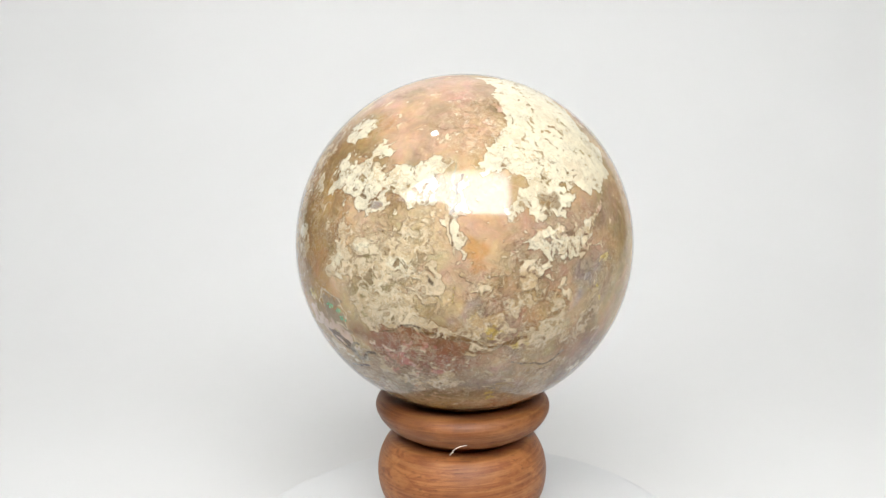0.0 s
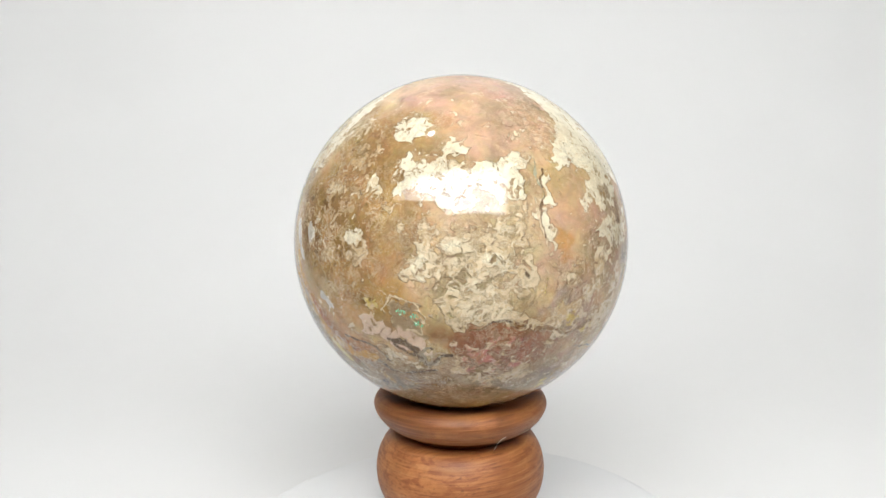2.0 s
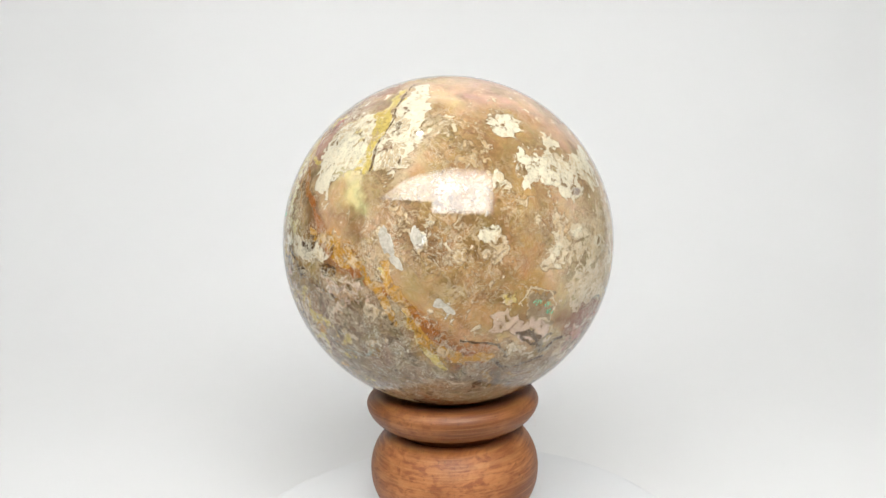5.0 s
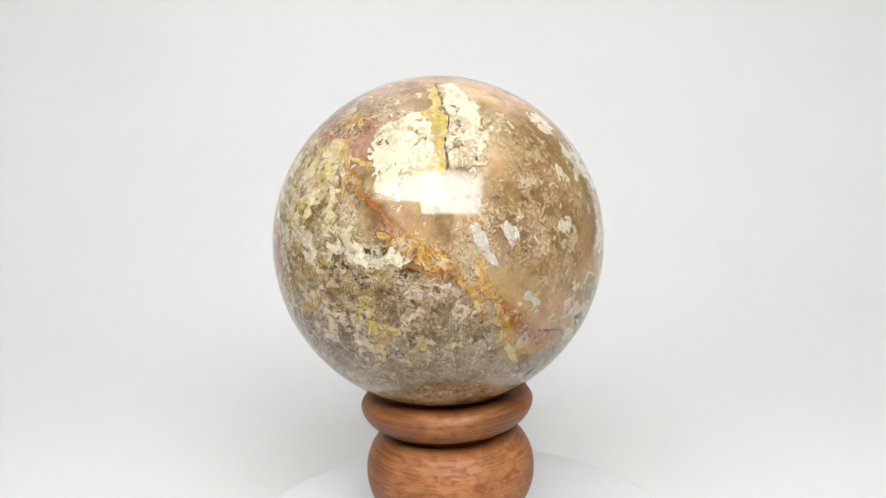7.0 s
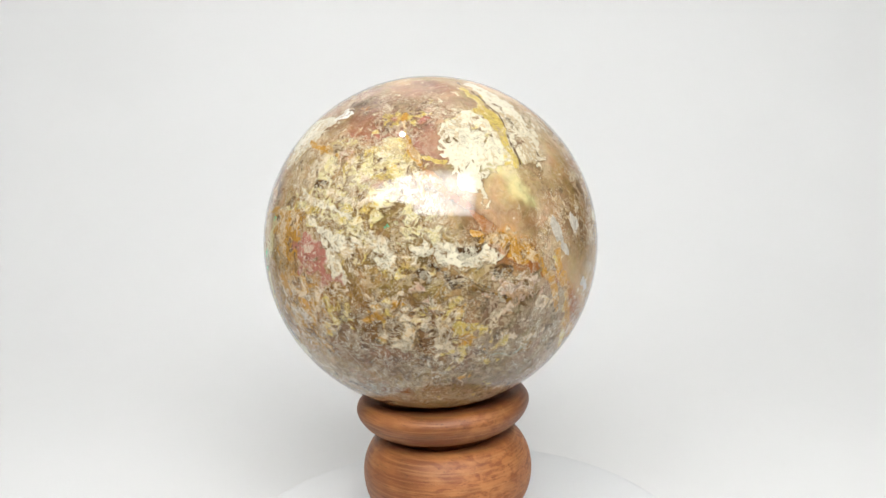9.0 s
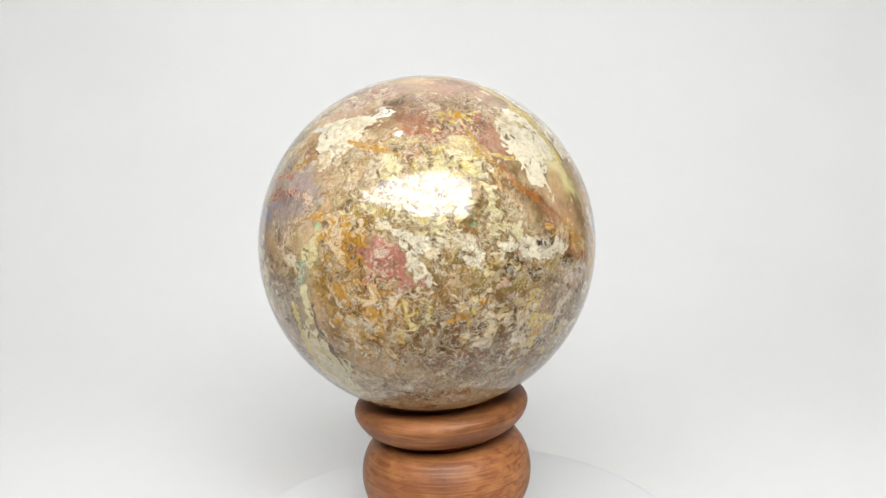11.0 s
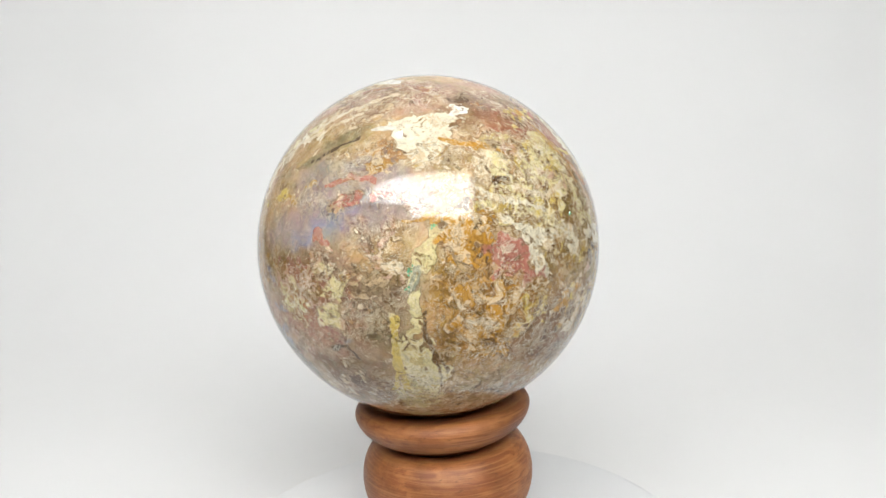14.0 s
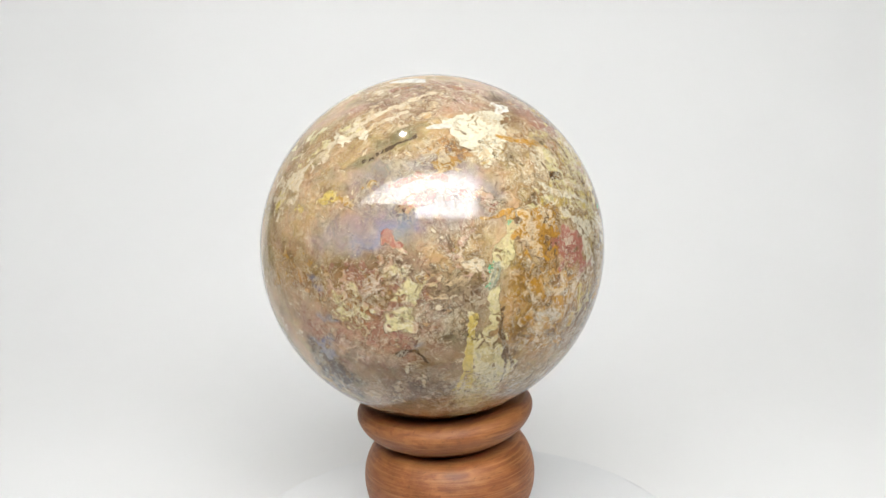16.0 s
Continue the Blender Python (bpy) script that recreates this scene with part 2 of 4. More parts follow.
def enclosure():
    """Unseen walls and roof, added to shape bounced light, and the dark table top."""
    for name, lo, hi, mat, label in (
            ("wall_west", (-0.82, -1.22, -0.001), (-0.80, 0.62, 1.10), WALL_GREY, "unseen grey side wall, added to limit bounced light"),
            ("wall_east", (0.80, -1.22, -0.001), (0.82, 0.62, 1.10), WALL_WARM, "unseen dark warm side wall, added to dim the right"),
            ("wall_south", (-0.80, -1.26, -0.001), (0.80, -1.22, 1.10), WALL_FRONT, "unseen dark grey front wall, added to keep reflections dark"),
            ("wall_north", (-0.80, 0.60, -0.001), (0.80, 0.62, 1.10), WALL_GREY, "unseen grey back wall, added to keep reflections dark"),
            ("ceiling", (-0.82, -1.26, 1.10), (0.82, 0.62, 1.12), ROOF_WHITE, "unseen white roof, added to close the place and bounce light"),
            ("floor", (-0.82, -1.26, -0.03), (0.82, 0.62, -0.0015), TABLETOP, "dark wooden table top under the paper")):
        bm = bmesh.new()
        box(bm, lo, hi)
        tagged(link(name, bm, mat, False), label, name.split("_")[0], kind="structure")


def plate(outline, back):
    """A flat plate with the given outline in its own plane; its face looks along -z."""
    bm = bmesh.new()
    a = [bm.verts.new((x, y, 0)) for x, y in outline]
    b = [bm.verts.new((x, y, back)) for x, y in outline]
    bm.faces.new(a[::-1])
    bm.faces.new(b)
    for k in range(len(a)):
        j = (k + 1) % len(a)
        bm.faces.new((a[k], a[j], b[j], b[k]))
    return bm


def light_panel(outline, label):
    """A flat lamp above and before the ball, facing it, on two rods from the roof."""
    outline = [(x * 1.6, y * 1.6) for x, y in outline]
    lamp = new("light_panel")
    up = radians(40)
    n = Vector((0, -math.cos(up), math.sin(up)))
    w = Vector((0, math.sin(up), math.cos(up)))
    m = Matrix((Vector((1, 0, 0)), w, Vector((1, 0, 0)).cross(w))).transposed().to_4x4()
    lamp.matrix_world = Matrix.Translation(Vector((0, 0, BALL_Z)) + 0.72 * n) @ m
    s = -1.0 if (m.to_3x3() @ Vector((0, 0, 1))).dot(n) < 0 else 1.0
    part("diffuser", plate(outline, s * 0.004), PANEL_GLOW, lamp, "glowing white diffuser", False)
    cx, cy = sum(p[0] for p in outline) / len(outline), sum(p[1] for p in outline) / len(outline)
    back = [(cx + (x - cx) * 1.01, cy + (y - cy) * 1.01) for x, y in outline]
    bm = plate(back, s * 0.02)
    bmesh.ops.translate(bm, verts=bm.verts, vec=(0, 0, s * 0.005))
    part("housing", bm, HOUSING, lamp, "black lamp housing", False)
    bpy.context.view_layer.update()
    inv = lamp.matrix_world.inverted()
    for x in (min(p[0] for p in outline) * 0.6 + cx * 0.4, max(p[0] for p in outline) * 0.6 + cx * 0.4):
        low = lamp.matrix_world @ Vector((x, cy, s * 0.02))
        bm = turned([(0.004, 1.10), (0.004, low.z)], 12)
        bmesh.ops.transform(bm, matrix=inv @ Matrix.Translation((low.x, low.y, 0)), verts=bm.verts)
        part("rod", bm, HOUSING, lamp, "black hanging rod")
    tagged(lamp, label, "lamp")


def spot_lamp(at, radius):
    """A small round lamp overhead, which shows as a bright dot on the polish."""
    lamp = new("spot_lamp")
    lamp.matrix_world = Matrix.Translation(at)
    part("bulb", turned([(radius * 0.2, 0.004), (radius, 0.003), (radius, 0.0), (radius * 0.2, -0.003)], 32), SPOT_GLOW, lamp, "glowing round bulb")
    part("socket", turned([(0.004, 1.10 - at.z), (0.004, 0.04), (radius * 0.6, 0.03), (radius * 1.05, 0.012), (radius * 1.05, 0.0045)], 32), HOUSING, lamp, "black socket on a hanging rod")
    tagged(lamp, "small round spot lamp hanging over the ball", "lamp")


paper_sweep()
enclosure()
light_panel([(-0.075, -0.11), (0.25, -0.118), (0.252, 0.145), (0.10, 0.128), (-0.073, 0.115)], "large white flat light panel above the turntable")
light_panel([(-0.40, 0.035), (-0.30, 0.005), (-0.079, -0.045), (-0.077, 0.112), (-0.20, 0.10)], "narrow white light panel beside the large one")
spot_lamp(Vector((-0.13, -0.06, BALL_Z + 0.60)), 0.0135)


# ---- turntable and stand ----
def turntable():
    table = new("turntable")
    r = 0.0515
    top = smooth_profile([(r - 0.0030, TABLE), (r - 0.0012, TABLE - 0.0003), (r, TABLE - 0.0015), (r, TABLE - 0.005)], 4)
    part("platter", turned(top + [(r - 0.0005, TABLE - 0.0055)]), PLATTER, table, "smooth white round platter")
    part("base", turned([(r - 0.004, TABLE - 0.0055), (r - 0.003, 0.002), (r - 0.003, 0.0)]), PLATTER, table, "white drum under the platter")
    return tagged(table, "round white motorised turntable standing on white paper", "turntable")


def lean_down(bm, drop):
    """Leans a turned piece along the stand's axis; drop is its zero height under the ball's centre."""
    for v in bm.verts:
        h = v.co.z
        v.co.x += LEAN.x * h
        v.co.y += LEAN.y * h
        v.co.z = h - LEAN.x * v.co.x - LEAN.y * v.co.y
    return bm


def wooden_stand():
    """A turned stand: dished ring, groove, bulb and foot. Heights are over or under the ball's centre."""
    stand = new("wooden_stand")
    ring = smooth_profile([(0.0104, -0.0350), (0.0108, -0.0334), (0.0125, -0.0332), (0.0160, -0.0327), (0.0175, -0.0329), (0.01845, -0.0338),
                           (0.0188, -0.0350), (0.0184, -0.0364), (0.0174, -0.0379), (0.0162, -0.0390), (0.0148, -0.0397), (0.0128, -0.0399)], 5)
    part("ring", lean_down(turned([(0.0020, -0.0352)] + ring + [(0.0116, -0.0404), (0.0113, -0.0420), (0.0020, -0.0422)]), 0), WOOD, stand, "turned wooden ring with a dished seat")
    bulb = smooth_profile([(0.0112, -0.0421), (0.0126, -0.0419), (0.0146, -0.0420), (0.0160, -0.0427), (0.0172, -0.0444), (0.0181, -0.0468), (0.01845, -0.0500),
                           (0.0179, -0.0535), (0.0164, -0.0566), (0.0142, -0.0590), (0.0130, -0.0602)], 5)
    part("bulb", lean_down(turned([(0.0020, -0.0421)] + bulb + [(0.0020, -0.0604)]), 0), WOOD, stand, "turned wooden bulb")
    foot = smooth_profile([(0.0128, -0.0600), (0.0138, -0.0607), (0.0164, -0.0617), (0.0184, -0.0630), (0.0188, -0.0645)], 5)
    bm = lean_down(turned([(0.0020, -0.0601)] + foot + [(0.0186, -0.0656)]), 0)
    for v in bm.verts:                      # the foot is cut flat on the platter
        if v.co.z < -0.0645:
            v.co.z = -0.0660
    part("foot", bm, WOOD, stand, "turned wooden foot")
    return tagged(stand, "small turned reddish-brown wooden stand on the turntable", "stand")


def fibre(stand, places):
    """A loose hair-thin fibre caught in the stand's groove."""
    bm = bmesh.new()
    pts = [Vector(p) for p in smooth_profile(places, 5)]
    rings = []
    for p in pts:
        rings.append([bm.verts.new(p + 0.00007 * Vector((math.cos(a), 0, math.sin(a)))) for a in np.linspace(0, 2 * math.pi, 7)[:-1]])
    for a, b in zip(rings, rings[1:]):
        for k in range(6):
            j = (k + 1) % 6
            bm.faces.new((a[k], a[j], b[j], b[k]))
    part("fibre", bm, FIBRE, stand, "pale loose fibre caught in the groove")


# ---- the stone ball ----
COLS, ROWS = 1200, 600
_lon = np.radians(np.linspace(-180, 180, COLS, endpoint=False))
_lat = np.radians(np.linspace(-89.8, 89.8, ROWS))
LON, LAT = np.meshgrid(_lon, _lat)
UNIT = np.stack([np.cos(LAT) * np.sin(LON), -np.cos(LAT) * np.cos(LON), np.sin(LAT)], -1).reshape(-1, 3)


def lattice_noise(p, scale, seed):
    """Smooth value noise, -1..1, for an array of points."""
    table = np.random.RandomState(seed).uniform(-1, 1, (32, 32, 32))
    q = p * scale + 100.0
    i = np.floor(q).astype(int)
    f = q - i
    f = f * f * (3 - 2 * f)
    total = 0.0
    for dx in (0, 1):
        for dy in (0, 1):
            for dz in (0, 1):
                w = (f[:, 0] if dx else 1 - f[:, 0]) * (f[:, 1] if dy else 1 - f[:, 1]) * (f[:, 2] if dz else 1 - f[:, 2])
                total = total + w * table[(i[:, 0] + dx) % 32, (i[:, 1] + dy) % 32, (i[:, 2] + dz) % 32]
    return total


def cloudy(p, scale, seed):
    """Three octaves of value noise."""
    return (lattice_noise(p, scale, seed) + 0.6 * lattice_noise(p, scale * 2.1, seed + 1) + 0.4 * lattice_noise(p, scale * 4.3, seed + 2)) / 1.35


WARP = np.stack([0.030 * lattice_noise(UNIT, 7.0, s) + 0.018 * lattice_noise(UNIT, 17.0, s + 7) + 0.010 * lattice_noise(UNIT, 37.0, s + 9) for s in (1, 2, 3)], -1)
GROUND = np.tile(np.array(MINERALS["tan"][:3]), (len(UNIT), 1))
FLAKE = np.tile(np.array(MINERALS["pale"][:3]), (len(UNIT), 1))
COVER = np.full(len(UNIT), 0.12)
COARSE = np.full(len(UNIT), 0.15)
SEED = [100]


def toward(lon, lat):
    lon, lat = radians(lon), radians(lat)
    return np.array([math.cos(lat) * math.sin(lon), -math.cos(lat) * math.cos(lon), math.sin(lat)])


def smooth(x):
    x = np.clip(x, 0, 1)
    return x * x * (3 - 2 * x)


def near(places, reach, warp):
    """The places in the plane that touches the ball among them, and the ball's points round them in that plane."""
    pts = np.array([toward(*p) for p in places])
    c = pts.mean(0)
    c /= np.linalg.norm(c)
    east = np.cross((0.0, 0.0, 1.0), c)
    east /= np.linalg.norm(east)
    north = np.cross(c, east)
    low = (pts @ c).min()
    cap = math.cos(min(1.5, math.acos(max(-1.0, min(1.0, low))) + radians(reach) + 0.08))
    idx = np.nonzero(UNIT @ c > cap)[0]
    q = UNIT[idx] + warp * WARP[idx]
    return np.stack([pts @ east, pts @ north], -1), idx, np.stack([q @ east, q @ north], -1)


def distance(poly, q, closed):
    """Degrees from each point to a line; inside a closed line they count below zero."""
    best = np.full(len(q), 9.0)
    odd = np.zeros(len(q), dtype=bool)
    n = len(poly)
    for k in range(n if closed else n - 1):
        a, b = poly[k], poly[(k + 1) % n]
        d = b - a
        t = np.clip(((q - a) @ d) / max(d @ d, 1e-9), 0, 1)[:, None]
        best = np.minimum(best, np.linalg.norm(q - a - t * d, axis=1))
        if closed and abs(d[1]) > 1e-12:
            odd ^= ((a[1] > q[:, 1]) != (b[1] > q[:, 1])) & (q[:, 0] < a[0] + d[0] * (q[:, 1] - a[1]) / d[1])
    return np.degrees(np.where(odd, -best, best))


def ground(name, soft, *places):
    """Clear stone of a colour, which fades out over soft degrees."""
    poly, idx, q = near(places, soft, 2.0)
    w = smooth(0.5 - distance(poly, q, True) / (2.4 * soft))[:, None] * 0.85
    GROUND[idx] += (np.array(MINERALS[name][:3]) - GROUND[idx]) * w


def crust(name, density, *places):
    """Flakes of a mineral in an area; density is the share of it that they cover."""
    SEED[0] += 5
    poly, idx, q = near(places, 5.0, 1.5)
    inside = smooth(0.5 - distance(poly, q, True) / (11.0 if density < 0.6 else 6.5))
    p = UNIT[idx] + 0.8 * WARP[idx]
    n = cloudy(p * np.array([1.0, 1.0, 1.25]), 10.5, SEED[0]) * 1.05
    w = smooth(0.5 + (n + (density - 0.5) * 1.75 + (inside - 1.0) * 1.8) / 0.9)
    FLAKE[idx] += (np.array(MINERALS[name][:3]) - FLAKE[idx]) * smooth(w * 1.3)[:, None]
    COVER[idx] = COVER[idx] + (0.46 + 0.31 * density - COVER[idx]) * w
    COARSE[idx] = np.maximum(COARSE[idx], inside * (1.0 if density < 0.72 else 0.55))


def seam(name, width, *places):
    """A thin seam of a mineral along a line."""
    poly, idx, q = near(places, 3.0 * width, 0.9)
    n = lattice_noise(UNIT[idx], 14.0, 77)
    w = smooth((1.25 - distance(poly, q, False) / (width * (1.0 + 0.45 * n))) / 0.7)
    FLAKE[idx] += (np.array(MINERALS[name][:3]) - FLAKE[idx]) * smooth(w * 1.5)[:, None]
    COVER[idx] = COVER[idx] + (0.76 - COVER[idx]) * w


def pale_face_ground():
    ground("peach", 5, (-81.3, 67.3), (30.1, 72.7), (9, 43.2), (-6.2, 30.2), (-26.1, 38.1), (-67.7, 55.8))
    ground("brown", 4, (-73.5, 14.1), (-54.2, 21.1), (-44.2, -0.4), (-40.5, -16.1), (-58.6, -13.3))
    ground("fawn", 5, (-52.4, 17.7), (-11.2, 18.6), (-5, 1.2), (-8.9, -12), (-34.9, -13.5), (-46.9, 1))
    ground("mauve", 5, (11.5, 13), (56.6, 20.8), (42.4, -3.4), (21, -7.1), (7.6, 0.7))
    ground("peach", 4, (-4.6, 16.9), (10, 14.7), (7.6, 0.7), (-0.7, -12.2), (-5.6, -12), (-6.5, 2.8))
    ground("orange", 2, (-8.5, 37.7), (-1.3, 38.4), (-2.5, 31.9), (-9.2, 33))
    ground("maroon", 3, (-26.9, -14.5), (-10.8, -14.7), (-10.2, -25.6), (-18.9, -30.6), (-34.5, -30.1), (-37.8, -21.7))
    ground("umber", 4, (-73.3, -26.2), (-29.3, -29.3), (-39.1, -48), (-63.6, -37))
    ground("lavender", 3, (30.5, -1.7), (46.7, 1.1), (42.8, -6.9), (32, -8.6))
    ground("lavender", 2, (-5.5, -9.4), (1.8, -8.8), (2.5, -14.1), (-5.8, -14.7))
    ground("maroon", 5, (30.3, -25.5), (55.9, -20.8), (64.1, -41.4), (37.9, -49.9))
    ground("grey", 5, (-13.6, -23.5), (11.9, -26.8), (21.2, -45), (-36.5, -45.3))


def brown_face_ground():
    ground("brown", 5, (-94.2, 40.4), (-65.7, 49.3), (-51.4, 25), (-58, 16.7), (-55.8, 7.1), (-52.7, -2.6), (-72.4, -7.2), (-78.6, 9.4))
    ground("peach", 5, (-107.1, 67.1), (16.8, 67.2), (15.6, 41.4), (-7.4, 28.3), (-22, 36.7), (-43.7, 51.1))
    ground("fawn", 5, (-45.7, 16.6), (-5.3, 14.3), (-7, -5.5), (-39.7, -2.7))
    ground("orange", 1, (1.3, 7.7), (5.5, 6.7), (3.9, 1.5), (0.7, 1.9))
    ground("ochre", 3, (-74.8, -7.4), (-46, -0.9), (-46.3, -5.9), (-57.4, -13.2), (-71.9, -14.5))
    ground("maroon", 3, (-31.8, -19), (-7.8, -16.1), (-0.6, -30.1), (-15.2, -37.3), (-31.5, -29.8))
    ground("rust", 2, (-77.5, -24.5), (-66.1, -29.6), (-75, -37.9), (-79, -33.2))
    ground("mauve", 4, (-4, -13), (13.5, -3.5), (16.7, -21.1), (7.8, -37.4))


def pocket_face_ground():
    ground("brown", 4, (-79.6, 18.3), (-63.9, 14.8), (-57.7, 6.6), (-61.2, -1.4), (-74.2, 0.5), (-80.9, 8.5))
    ground("fawn", 4, (-101.8, 44.9), (-106.7, 66.3), (-58.1, 56.7), (-63.7, 35.5), (-78.9, 28.5), (-87.9, 30.4))
    ground("olive", 4, (-118.7, -6.7), (-94, -9), (-85.3, -30.8), (-92.3, -47.8), (-107.3, -34.7), (-116.8, -20.3))
    ground("rust", 3, (-89.4, -6.9), (-78.9, -13.4), (-69.4, -23), (-62.5, -29.9), (-78.5, -30.2), (-86.6, -21.8), (-92, -14.4))
    ground("rust", 2, (-119.2, 9.6), (-105.9, 5.5), (-101.1, -2.7), (-108.2, -3.4), (-116.3, 2.7))
    ground("maroon", 4, (-40.1, -21), (-13.9, -12.1), (2.9, -23.8), (-18.6, -37.2), (-33.3, -31))
    ground("grey", 4, (-83.9, -33.3), (-41.4, -34.6), (-42.1, -47.7), (-85.1, -46.4))
    ground("bluegrey", 2, (-49.6, 10.9), (-45.7, 12.3), (-43.6, 7.3), (-48.8, 6))
    ground("bluegrey", 2, (-53.9, 1.5), (-48.1, 3.6), (-43.9, 2.1), (-51.5, 0.1))
    ground("paleyellow", 2, (-121.4, 34), (-122.2, 45.1), (-108.1, 38.3), (-104.1, 24.8), (-99.7, 14.5), (-106.3, 16.7))


def seam_face_ground():
    ground("brown", 4, (-78.4, 53), (-29.9, 49.2), (-40.3, 25.8), (-41.7, 3.1), (-57.7, -12.5), (-76, -12.9), (-88.1, -2.6), (-82, 8.3), (-89.2, 22.1))
    ground("rosebrown", 3, (-155.1, 46.5), (-139.7, 49.9), (-129.2, 38.3), (-133.1, 32.5), (-142.4, 36.4))
    ground("maroon", 4, (178.1, 45.4), (-147, 71.5), (-108.8, 69.5), (-127.8, 50.8), (-143.8, 42.8))
    ground("umber", 2, (-137.6, 30.6), (-129.9, 28.8), (-118.1, 15.2), (-125.1, 14.4), (-132.6, 21.8))
    ground("orange", 2, (-120.7, 13.6), (-109.1, 10.1), (-102, 5), (-102.3, -3.1), (-112.6, 2.2))
    ground("umber", 3, (-112.2, 16.6), (-102.3, 15.5), (-103.6, 6.7), (-109.1, 10.1))
    ground("grey", 4, (-104.7, -1.3), (-89.7, -11), (-81.1, -35.8), (-105.6, -32.3), (-112, -16.8))
    ground("gold", 2, (-91.6, -3.9), (-84.8, -15.3), (-68.8, -30.9), (-83.3, -29), (-89.4, -16.5))
    ground("rust", 2, (-78, -27.7), (-67, -23.4), (-66.1, -32.8))
    ground("olive", 4, (-170.7, -15.2), (-133.5, -21.6), (-129.2, -45.6), (-161, -42.2), (-170.8, -28.4))
    ground("ochre", 4, (-166.4, 2.5), (-137.3, 1.8), (-123.9, -13.1), (-133.5, -21.6), (-157.8, -16.8), (-171.6, -9.4))


def lumpy_face_ground():
    ground("rosebrown", 3, (-143.3, 44.6), (-132.8, 48.9), (-128.2, 39.7), (-132.4, 33), (-140.9, 38.1))
    ground("maroon", 3, (-171, 45.3), (-149.6, 50.9), (-144, 42.4), (-159.6, 38.2))
    ground("mauve", 4, (-167.5, 55.7), (-135.7, 69.8), (-127.5, 51.3), (-142.4, 45.7))
    ground("rose", 2, (-179.6, 9.1), (-169.4, 9.9), (-162.7, -3.1), (-171.2, -3.9))
    ground("umber", 4, (-167.8, -10.7), (-136.6, -5.6), (-130.9, -20.3), (-143.1, -29), (-168.7, -24.8))
    ground("rust", 2, (-125.2, 14.1), (-111.6, 6.8), (-105.8, -1.1), (-115.3, 1.5), (-123.1, 8.4))
    ground("olive", 5, (-171.1, 13.1), (-122.8, 13.2), (-115.5, -6.8), (-150.7, -9.3), (-170.7, -0.4))
    ground("grey", 4, (-123.6, -2.8), (-97.6, -16.3), (-90.9, -38.1), (-123.7, -31.9))


def rosy_face_ground():
    ground("mauve", 4, (137.6, 56.3), (167.9, 70.3), (-109.1, 55.7), (-125.7, 47.3), (-164.5, 52.6))
    ground("rosebrown", 3, (-159.3, 51.1), (-139.7, 50.4), (-132.6, 40.5), (-145, 36.9), (-156.9, 41.6))
    ground("umber", 2, (-137.1, 28.8), (-127.5, 22.7), (-118.6, 13), (-112, 3.4), (-120.9, 4.7), (-130.3, 16), (-138.1, 23.5))
    ground("gold", 2, (-120.8, 11.6), (-110.5, 8.5), (-109.7, 3.1), (-117.6, 5.1))
    ground("lavender", 4, (110.2, 31.3), (147.6, 36.9), (163.3, 25.9), (157, 14.1), (133.9, 10.9), (118.9, 20.5))
    ground("ochre", 5, (165.5, 3.2), (-168.2, -1.7), (-162.1, -19.4), (178.6, -32), (162.8, -28.4), (161.6, -12.3))
    ground("umber", 5, (-162, -3.6), (-127.6, -9.7), (-118.4, -37.1), (-161.8, -30.2))
    ground("grey", 4, (133.2, -1.5), (157.2, -2.2), (150.2, -28), (125.9, -33.9), (117.6, -19.5))
    ground("olive", 5, (167.8, 24.2), (-141.2, 23.8), (-132.9, 3), (-161.8, 1.2), (172.7, 5))


def vein_face_ground():
    ground("mauve", 4, (80.3, 49), (137.5, 69.9), (-164.4, 63.1), (175.9, 52.2), (135.5, 45.2))
    ground("lavender", 3, (103.1, 14.7), (125.9, 21), (145.1, 27.8), (155.9, 30.9), (162.7, 22.3), (142.7, 14.1), (127.6, 11.3), (109.1, 8.4))
    ground("bluegrey", 2, (122.5, 15.1), (134.9, 18.7), (144.1, 19.6), (142.7, 15.6), (129.6, 13))
    ground("mauve", 4, (100.3, 7.5), (139.3, 11.7), (142.3, -4.1), (151.7, -10.6), (136.3, -18.4), (107.9, -22.8), (103.8, -4.4))
    ground("orange", 3, (105.2, 1.1), (127.8, 1.7), (134.7, -7.8), (114.3, -13.7))
    ground("grey", 3, (142.7, 0.8), (155.4, -2.4), (156.2, -14.1), (149.7, -25.9), (139.2, -22.2))
    ground("ochre", 4, (163.6, 6.7), (-179.1, 0.7), (-171.3, -13.7), (-175.9, -31.1), (167.7, -24.4), (161.4, -7.4))
    ground("umber", 4, (-178.4, -18.1), (-163.2, -11.5), (-153.2, -25.1), (-169.9, -34.9))
    ground("umber", 3, (117.5, -18.9), (139.2, -22.2), (144.4, -38.9), (119.5, -40.1))


